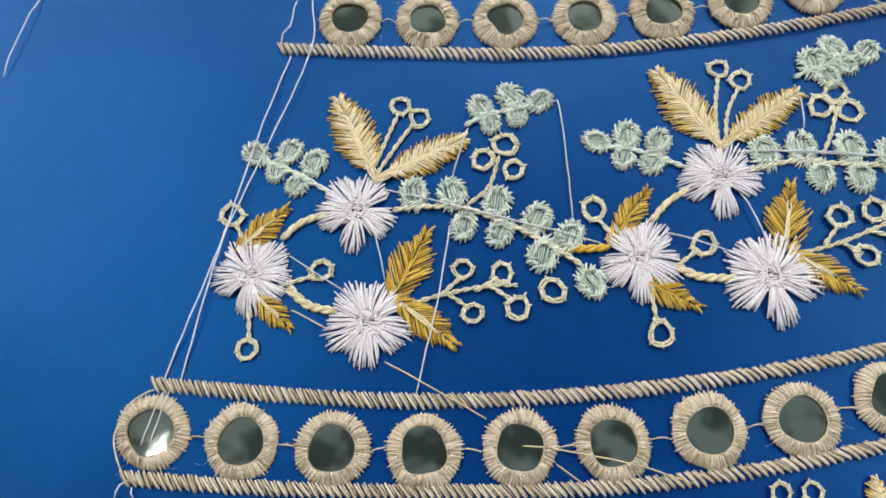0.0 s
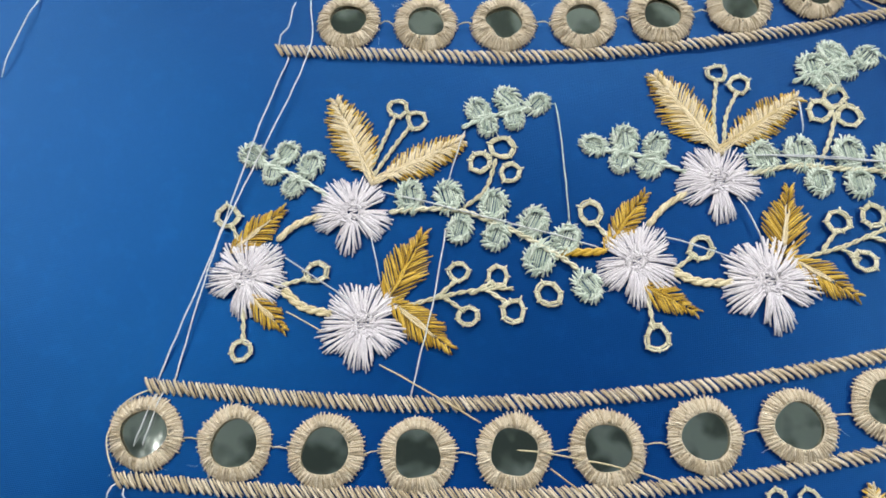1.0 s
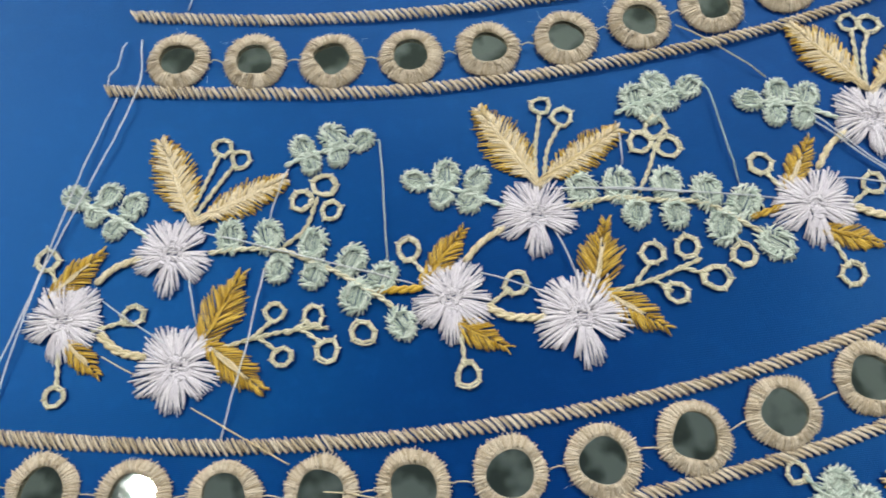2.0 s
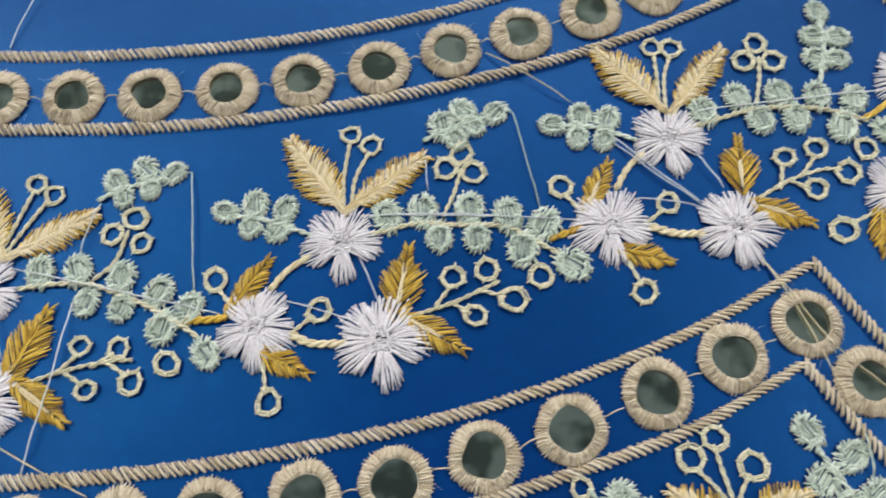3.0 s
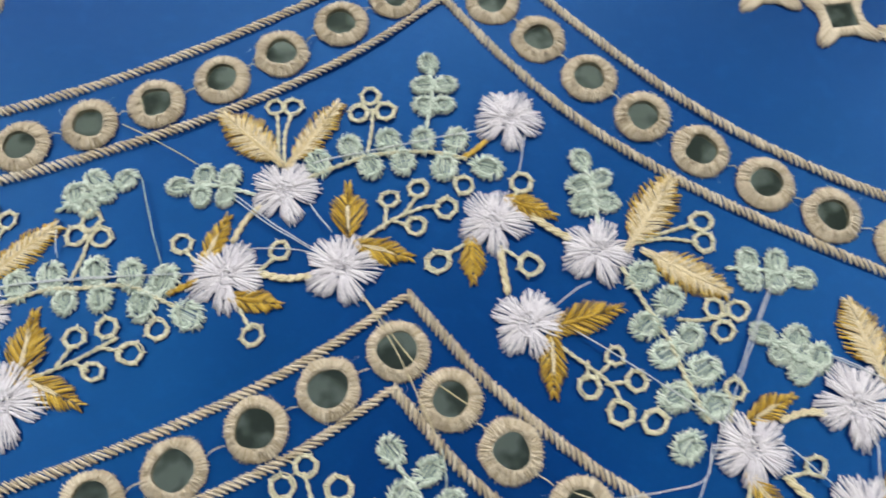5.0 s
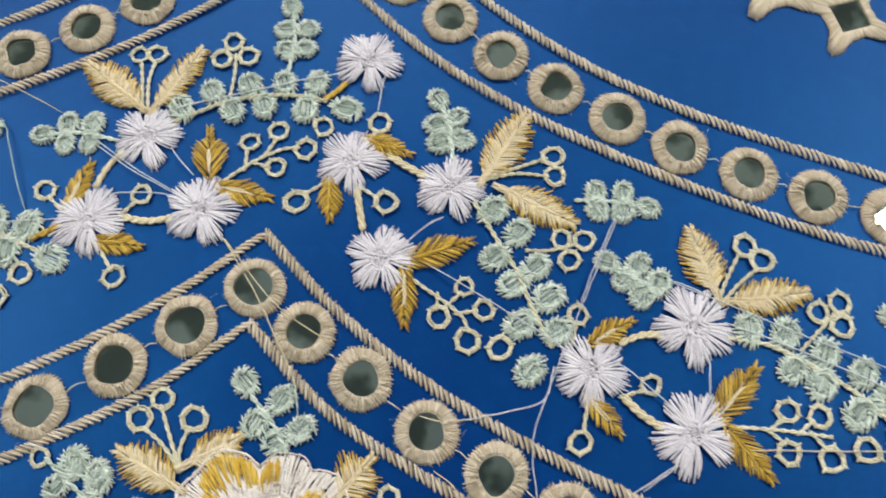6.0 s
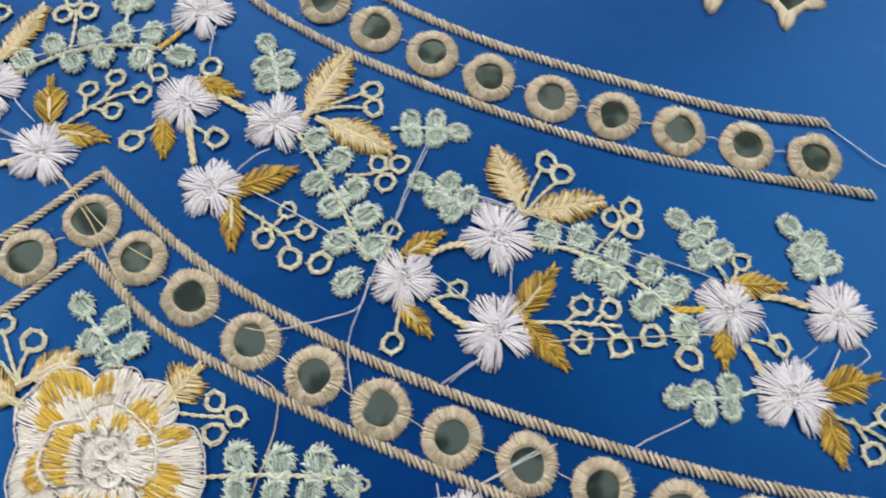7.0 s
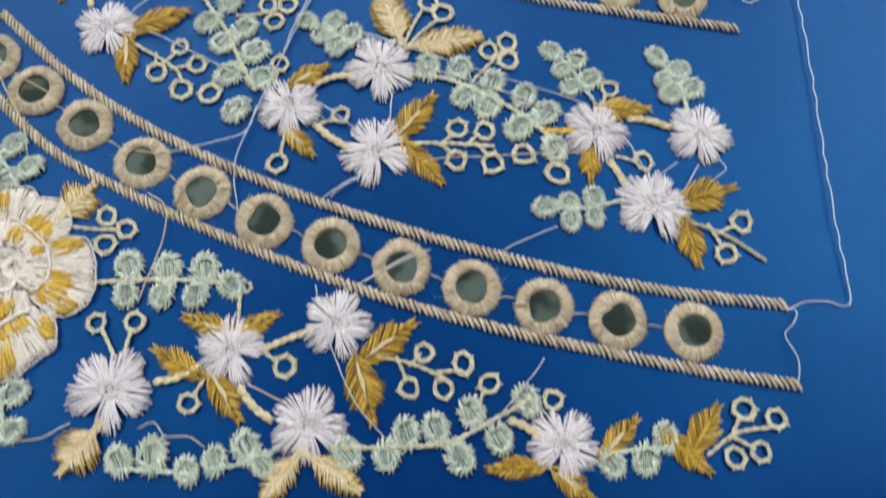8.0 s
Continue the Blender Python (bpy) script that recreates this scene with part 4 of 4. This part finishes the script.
loop_sprig([(296.1, 55.8, 3.4), (302.9, 55.1, 3.4), (297.7, 49.3, 3.4)], [((298.2, 53.6), (292.1, 52.4), (286.7, 52.8))])
mint_sprig([(308, 70.2, 3.8), (307.9, 64.5, 4), (316.3, 69.6, 3.8), (315.6, 63.6, 4), (323, 64.2, 3.8)], [((301.3, 67.8), (311.7, 66.9), (322.6, 64.3))])
thread([(314.3, 64.1), (305.1, 47.4), (299.7, 36)], "white")
thread([(315, 64.4), (305.7, 46.5), (290.4, 16.8), (282.3, -1.7), (282.1, -18.6)], "white")
thread([(290.2, 18.5), (286.1, 9), (275, 6.3), (259.1, 4.3)], "white")
thread([(334, 17.9), (331.8, 5.8)], "white")
thread([(309.6, 17.4), (315.6, 11), (322, 4.6)], "white")
thread([(320.3, -10.3), (308.1, -16.6)], "white")
thread([(326.3, 41.3), (336.1, 36.4)], "white")
# fifth spray
flower(331, 27.3, 12.9, -98.6)
flower(300.5, 16.4, 11.3, -94.7)
flower(326.5, -2.5, 13.1, -102.6)
leaf(338.8, 38, 334, 58.6, 11.3, "cream")
leaf(343.7, 34, 367.2, 35.4, 10, "cream")
leaf(301.7, 24.3, 315.6, 31.1, 7.2, "gold")
leaf(300.6, 6.4, 308, -3.4, 6.8, "gold")
leaf(334.1, 2.1, 349, 16.6, 9.5, "gold")
leaf(336.4, -2.1, 347, -17.9, 8.5, "gold")
loop_sprig([(350.3, 50.5, 3.7), (354.3, 46.1, 3.7)], [((339.7, 34.9), (343.2, 41.2), (347.1, 47.1)), ((341.9, 35.1), (346.3, 39.2), (351.3, 42.7))])
loop_sprig([(298.5, 32.7, 3.3)], [((297.3, 28.8), (296.1, 25))])
loop_sprig([(295.1, -2.6, 3.6)], [((296.8, 1.6), (298.1, 6.3))])
loop_sprig([(316.5, 11.7, 3.2)], [((313.4, 10), (308.6, 9))])
cord([(309.5, 23.7), (315.9, 25.7), (322.1, 25.4)])
cord([(308.5, 8.6), (313, 3.6), (318.5, -0.7)])
mint_sprig([(308.6, 48.1, 3.7), (317.7, 46.5, 4.2), (313, 42.2, 3.7), (317.7, 37.5, 4.3), (322.9, 40.8, 4.4)], [((310.2, 47), (316.3, 42.2), (323.3, 37.8))])
loop_sprig([(353.4, 2.5, 3.6), (361.7, 0.3, 3.4), (351.5, -8.7, 3.7), (362.6, -11.1, 4.1)], [((338.1, -1.1), (350.8, -2.8), (362.8, -5.1)), ((348.3, -1.9), (350.9, -0.1)), ((355.8, -3.4), (358.8, -1.3)), ((347.3, -3), (350, -5.5)), ((359.1, -4.6), (361.2, -7.5))])
mint_sprig([(346.7, 26.1, 4.8), (357.1, 24, 4.8), (367.3, 17.9, 4.8), (376.6, 11.5, 4.6), (382.7, 4.3, 4.9), (357.1, 13.8, 4.7), (364.2, 9, 4.9), (373.1, 0.3, 5.2), (383.4, -8.7, 4.8)], [((339.6, 23.7), (351.2, 20.9), (360.9, 15.2), (371.8, 7.3), (379.1, -0.3), (382.5, -5.1))])
loop_sprig([(372.9, -9.3, 3.9)], [])
loop_sprig([(382.8, -17.3, 4.1)], [])
cord([(380.5, -1.9), (384.8, -2.5), (390.5, -3)], "gold")
loop_sprig([(367.5, 29.6, 3.6), (374.3, 31.9, 3.6), (373.5, 25.1, 3.6)], [((371.9, 28.7), (367.1, 24.5), (361.3, 19.5))])
thread([(327.2, 40.6), (362.2, 22.5), (397.7, 5.4)], "white")
thread([(340.2, 28.1), (366.3, 15.2), (391.5, 1.5)], "white")
thread([(337.2, -7.2), (363.4, -9.1), (391.7, -10.8)], "gold")
# last spray
flower(397.6, -4.1, 11.3, -90.3)
flower(430.7, -9.5, 11.1, -81.6)
flower(410.7, -31.6, 13.2, -75.2)
leaf(404.3, 3.2, 418.7, 1.3, 8.4, "gold")
leaf(393.8, -12.8, 392.5, -22.9, 7.2, "gold")
leaf(420.8, -31.1, 439.6, -28.5, 11.3, "gold")
leaf(419.2, -38, 420.4, -54.8, 8.6, "gold")
loop_sprig([(405, 10.5, 3.5)], [((402.7, 7.6), (400.7, 3.6))])
loop_sprig([(410.7, -16.4, 3.6)], [((407.4, -15.7), (403.6, -14.1))])
cord([(408.7, -0.9), (415.7, -2.5), (422.3, -5.9)])
cord([(399.9, -14.9), (401.8, -19.4), (403.6, -24.1)])
mint_sprig([(388.4, 26.9, 3.9), (396.2, 22.6, 3.9), (390.8, 19.4, 3.6), (392.6, 12.7, 3.9), (399.3, 14.8, 4.4)], [((389.9, 25.2), (394.5, 17.2), (399.7, 4.6))])
mint_sprig([(423.2, 20.7, 4), (429.2, 14.4, 4.5), (424, 11.9, 3.6), (425.2, 6.4, 4.2), (431.9, 7.5, 4.6)], [((424, 18.7), (428, 9.8), (429.1, -1.3))])
mint_sprig([(376.7, -28, 4), (384.5, -27.5, 3.7), (384, -33.2, 3.8), (392.6, -26.8, 4), (391.6, -33.2, 3.6)], [((379.1, -28.6), (389.9, -29.8), (401.7, -28.6))])
thread([(358.9, -41.6), (367.9, -38.2), (379.5, -34.7)], "white")
thread([(406.5, -7.4), (410.6, -22)], "white")
thread([(413.6, -22.5), (421.7, -18)], "white")
thread([(428.3, -19.4), (419.9, -29.3)], "white")
thread([(434.4, -18.3), (436.1, -22), (434.5, -23.8), (430.7, -26)], "white")
thread([(315.1, -46.3), (326.2, -41.8), (339.7, -37.1)], "white")
thread([(250.6, 7.1), (258, 4.8), (266.4, 5)], "cream")
thread([(255, -8.1), (260.2, -12.8), (260.6, -19.4), (257.4, -30.1), (251.4, -42.5)], "gold")
thread([(216.7, 17.8), (218.4, 12.1), (218.2, 8.3)], "mint")
loop_sprig([(436.8, -40.5, 3.6), (429.4, -50, 3.7)], [((422.5, -39.3), (431.2, -44.4), (440.2, -52.8)), ((426.6, -41.1), (428.5, -46.3)), ((429.8, -42.8), (433.4, -41.6))])
thread([(444.2, 54.4), (452.1, 45.1), (458.4, 37.9), (462.9, 37.9), (470.6, 41.5), (476.2, 40.4), (473.9, 14), (467.6, -30.1), (464.9, -52.3), (462.9, -69.9), (453.5, -68), (442.4, -69.3)], "white")
thread([(442.4, -69.3), (446, -70.3), (443.7, -74.3), (440.2, -77.2), (442.3, -85), (440, -93.2)], "white")
thread([(303.8, -44), (305.3, -56.5), (311.5, -78.5), (320.1, -92.1)], "white")
thread([(310.5, -16.4), (319.9, -10.9)], "white")
thread([(317.3, -45.2), (336.4, -37)], "white")
# large peony and the things about it
peony(212, -25)
leaf(185.4, -7.7, 168.3, 3.2, 10.3, "cream")
leaf(189.7, -2, 204.5, 4.7, 8.7, "cream")
leaf(229.8, -12.4, 239.7, -2.4, 12.5, "cream")
loop_sprig([(175, 10.6, 3.8), (181, 15.7, 3.5), (190.2, 9.5, 3.8)], [((177.3, 7), (181.7, 3.1), (186.2, -3.3)), ((181.2, 12.5), (183, 6.9), (186.2, -2.5)), ((188.5, 6.2), (186.6, 2), (186.5, -3.3))])
mint_sprig([(158.1, 0.2, 4.3), (165.4, -5.6, 4), (154.1, -6.3, 3.8), (161.5, -13, 4.5), (174.4, -14.6, 4.2)], [((150.3, 1.5), (160.4, -8.2), (171.7, -17.8))])
mint_sprig([(203.8, 18.9, 4.2), (213.9, 13.4, 4.2), (206.6, 7.3, 4.3), (219.5, 5.1, 4.1), (212.5, 2.1, 4.1)], [((205.6, 14.9), (211.6, 6.8), (215.8, -1.3))])
loop_sprig([(242.6, -14.1, 3.6), (248.6, -19.3, 3.6), (242.1, -23.1, 3.5)], [((244.1, -18.8), (239.3, -18.1), (233.7, -16.8))])
mint_sprig([(158.5, -0.6, 3.6), (164.5, -3.1, 3.6)], [((158.5, -2.5), (163.1, -5.7))])
loop_sprig([(148.7, 1.8, 2.9)], [])
# lower row below the band
mint_sprig([(249.2, -31.2, 5), (260.5, -33.5, 5), (271.4, -34.9, 5.1), (248, -39.8, 4.3), (258.5, -41.5, 4.3), (268.4, -42.7, 4.3), (279, -41.1, 4.5)], [((237.6, -35), (251.6, -35.9), (264.9, -37.6), (278.2, -40.1))])
loop_sprig([(239.6, -47.2, 3.3), (250.4, -48.6, 3.3)], [((241.7, -50.8), (244.2, -56.9)), ((249.2, -51.8), (247.4, -57.4))])
loop_sprig([(283.1, -42.2, 2)], [((281.3, -44.9), (280.7, -50.3))])
flower(243.4, -67.7, 13.7, -93.3)
flower(278, -60.5, 10.8, -71)
flower(309.1, -56.6, 11.1, -79.8)
flower(298.3, -84.8, 11.6, -86.8)
flower(369.6, -99.6, 10.6, -94.5)
leaf(275.4, -53.8, 262.6, -47.8, 6.5, "gold")
leaf(283.2, -54.8, 293.8, -50.8, 6.5, "gold")
leaf(265.3, -64.2, 254.3, -55.9, 7.1, "gold")
leaf(273.9, -70.2, 280.4, -83.2, 8.3, "gold")
leaf(316.5, -67.6, 333.9, -58.1, 9.7, "gold")
leaf(313.7, -68.9, 317, -89.1, 11.5, "gold")
leaf(239, -78.8, 228.9, -90, 12.1, "cream")
loop_sprig([(265.4, -74.2, 3.3)], [((267.4, -71.3), (269.1, -69.1))])
loop_sprig([(292.8, -67.3, 3.6)], [((290, -64.8), (286.3, -61.1))])
loop_sprig([(333.6, -68.5, 3.3), (328, -77.9, 3.3), (337.6, -79.6, 3.3)], [((320.9, -68.2), (329.6, -71.3), (337.3, -75.9)), ((325.7, -69.9), (327.1, -74.5)), ((329.7, -71), (331.5, -69.5))])
cord([(255.7, -66.9), (262.5, -66.6), (268.7, -63.9)])
cord([(287.3, -61.5), (294.5, -59.3), (302.4, -57.5)])
cord([(279.6, -71.3), (283.6, -77.8), (288.6, -82.4)])
mint_sprig([(216.6, -65, 4.4), (216.2, -75.5, 4.2)], [((211.8, -61.6), (213.7, -70.6), (214, -78.3))])
mint_sprig([(245.7, -87.3, 4.3), (254.9, -87.1, 5), (264.1, -92.5, 4)], [((241.8, -89.5), (252.6, -91), (266.3, -94.3))])
mint_sprig([(271.9, -90.8, 4.1), (280.6, -88.3, 4.7), (285, -93.8, 3.9)], [((269.5, -93.2), (278.8, -92.9), (290, -89.9))])
mint_sprig([(308.6, -94.1, 4.7), (319.5, -96, 4.4), (325.7, -90.3, 4.5), (334.1, -90.3, 4.5), (344.8, -87, 4.5), (339.8, -99.2, 4.8), (351.6, -95.7, 4.5), (361.1, -85.9, 4.6)], [((304, -91.7), (321.3, -94), (337.2, -94.6), (350.9, -90.1), (363.1, -85.4))])
loop_sprig([(344.4, -72.9, 3.6), (351.1, -79.8, 3.3)], [((337.5, -74.7), (342.4, -74.9)), ((348.7, -82.7), (346.6, -85.6))])
loop_sprig([(368.5, -86.9, 3.3)], [((368, -90.8), (368.1, -94.7))])
cord([(354.9, -90.6), (359.4, -93.1), (364, -97.3)])
thread([(337.1, -95.5), (350.9, -90.1), (360.3, -82.6), (368.3, -74.6)], "white")
leaf(380.3, -103.6, 393.1, -94.1, 7, "gold")
leaf(405.5, -105.9, 417.3, -93.1, 8.6, "gold")
leaf(401.5, -103.8, 410.5, -114.2, 7.5, "gold")
leaf(361.4, -104.6, 345.3, -103.3, 6.9, "gold")
leaf(294.4, -93.2, 283.6, -104, 7.9, "cream")
leaf(299.1, -94.1, 312.2, -105.6, 7.7, "cream")
leaf(368, -108.5, 376.1, -116.3, 7.5, "gold")
loop_sprig([(422.9, -96.4, 3.6), (431.6, -100.4, 3.4), (425.1, -108.8, 3.2), (417.2, -109.4, 3.2)], [((410.6, -107.3), (419.2, -103), (428.5, -102.7)), ((417.4, -103.6), (420.3, -100)), ((418.8, -104.5), (422.3, -107))])
mint_sprig([(398.9, -101.1, 4.2), (391.9, -106.7, 4.5), (382.1, -106.6, 4.2)], [((379.4, -104), (389.2, -103.7), (400.6, -104.5))])
thread([(281.6, -70.7), (293.9, -78.7)], "gold")
thread([(251.1, -79.4), (255.9, -78.4), (258.9, -82.7), (265.1, -83.5), (269.4, -87.1)], "cream")
thread([(218.6, -78.6), (224.8, -78.7), (232.4, -75.4)], "cream")
# stars of the inner border, each with a square mirror
star_mirror(331, 168, 14.1, -135)
star_mirror(353.5, 154.7, 14.4, -128.8)
star_mirror(376.5, 140.3, 15.5, -130)
star_mirror(398.5, 127, 16, -122.2)
star_mirror(421.3, 114.1, 14.3, -113.5)
star_mirror(444.6, 104, 13.2, -108.2)
star_mirror(42.2, 171.8, 16.1, -74.8)
star_mirror(67, 181.6, 17.6, -70.4)
# corded edges of the two bands
rope([(-35.1, 110.8), (-3.6, 112.1), (27.3, 115.7), (57.6, 121), (87.3, 128.3), (116.4, 137.8), (144.7, 149.6), (172.4, 163.3), (199.8, 178), (227.3, 192.3)], -54, -30)
rope([(-37.3, 86.1), (-6.4, 88.1), (24.3, 90.6), (54.4, 95.3), (83.8, 102.2), (112.7, 110.5), (141.2, 120.3), (169.1, 132.3), (195.9, 147.4), (221.6, 166.1)], -54, -30)
rope([(228.2, 193), (248.8, 172.2), (269, 150.9), (289.8, 130.5), (312.2, 112.5), (336.4, 97.5), (362.1, 84.8), (388.6, 73.3), (415.5, 62.4), (444.5, 54.8)], -44, -52)
rope([(222.2, 165.7), (241.8, 140.5), (263.2, 118.1), (286.9, 99.6), (312.2, 83.8), (338.4, 69.5), (365.4, 56.5), (393.5, 45.5), (423, 36.8), (452.6, 28.2)], -44, -52)
rope([(-51.1, -9.8), (-20.4, -8.7), (10.1, -6.7), (40, -2.6), (69.3, 3.3), (98.3, 10.8), (126.8, 19.9), (154.7, 31), (181.9, 44.8), (208.1, 61.9)], -54, -30)
rope([(-53.4, -32.2), (-23.2, -30.7), (6.7, -28.1), (36.4, -24.7), (65.7, -19.8), (94.5, -12.9), (122.8, -4.1), (150.7, 6.3), (178.1, 18.5), (204.3, 35.3)], -54, -30)
rope([(209, 61.9), (229.4, 37.5), (252.1, 17), (276.5, -0.2), (302.2, -15.2), (328.8, -28.5), (356.1, -40.5), (384.1, -51.4), (412.9, -60.7), (442.8, -68.2)], -44, -52)
rope([(204.8, 34.7), (225.4, 10.2), (249.4, -7.8), (274.6, -23.8), (300.3, -38.6), (326.9, -52), (354.4, -63.6), (382.6, -73.9), (411.1, -83.6), (440.3, -92.1)], -44, -52)
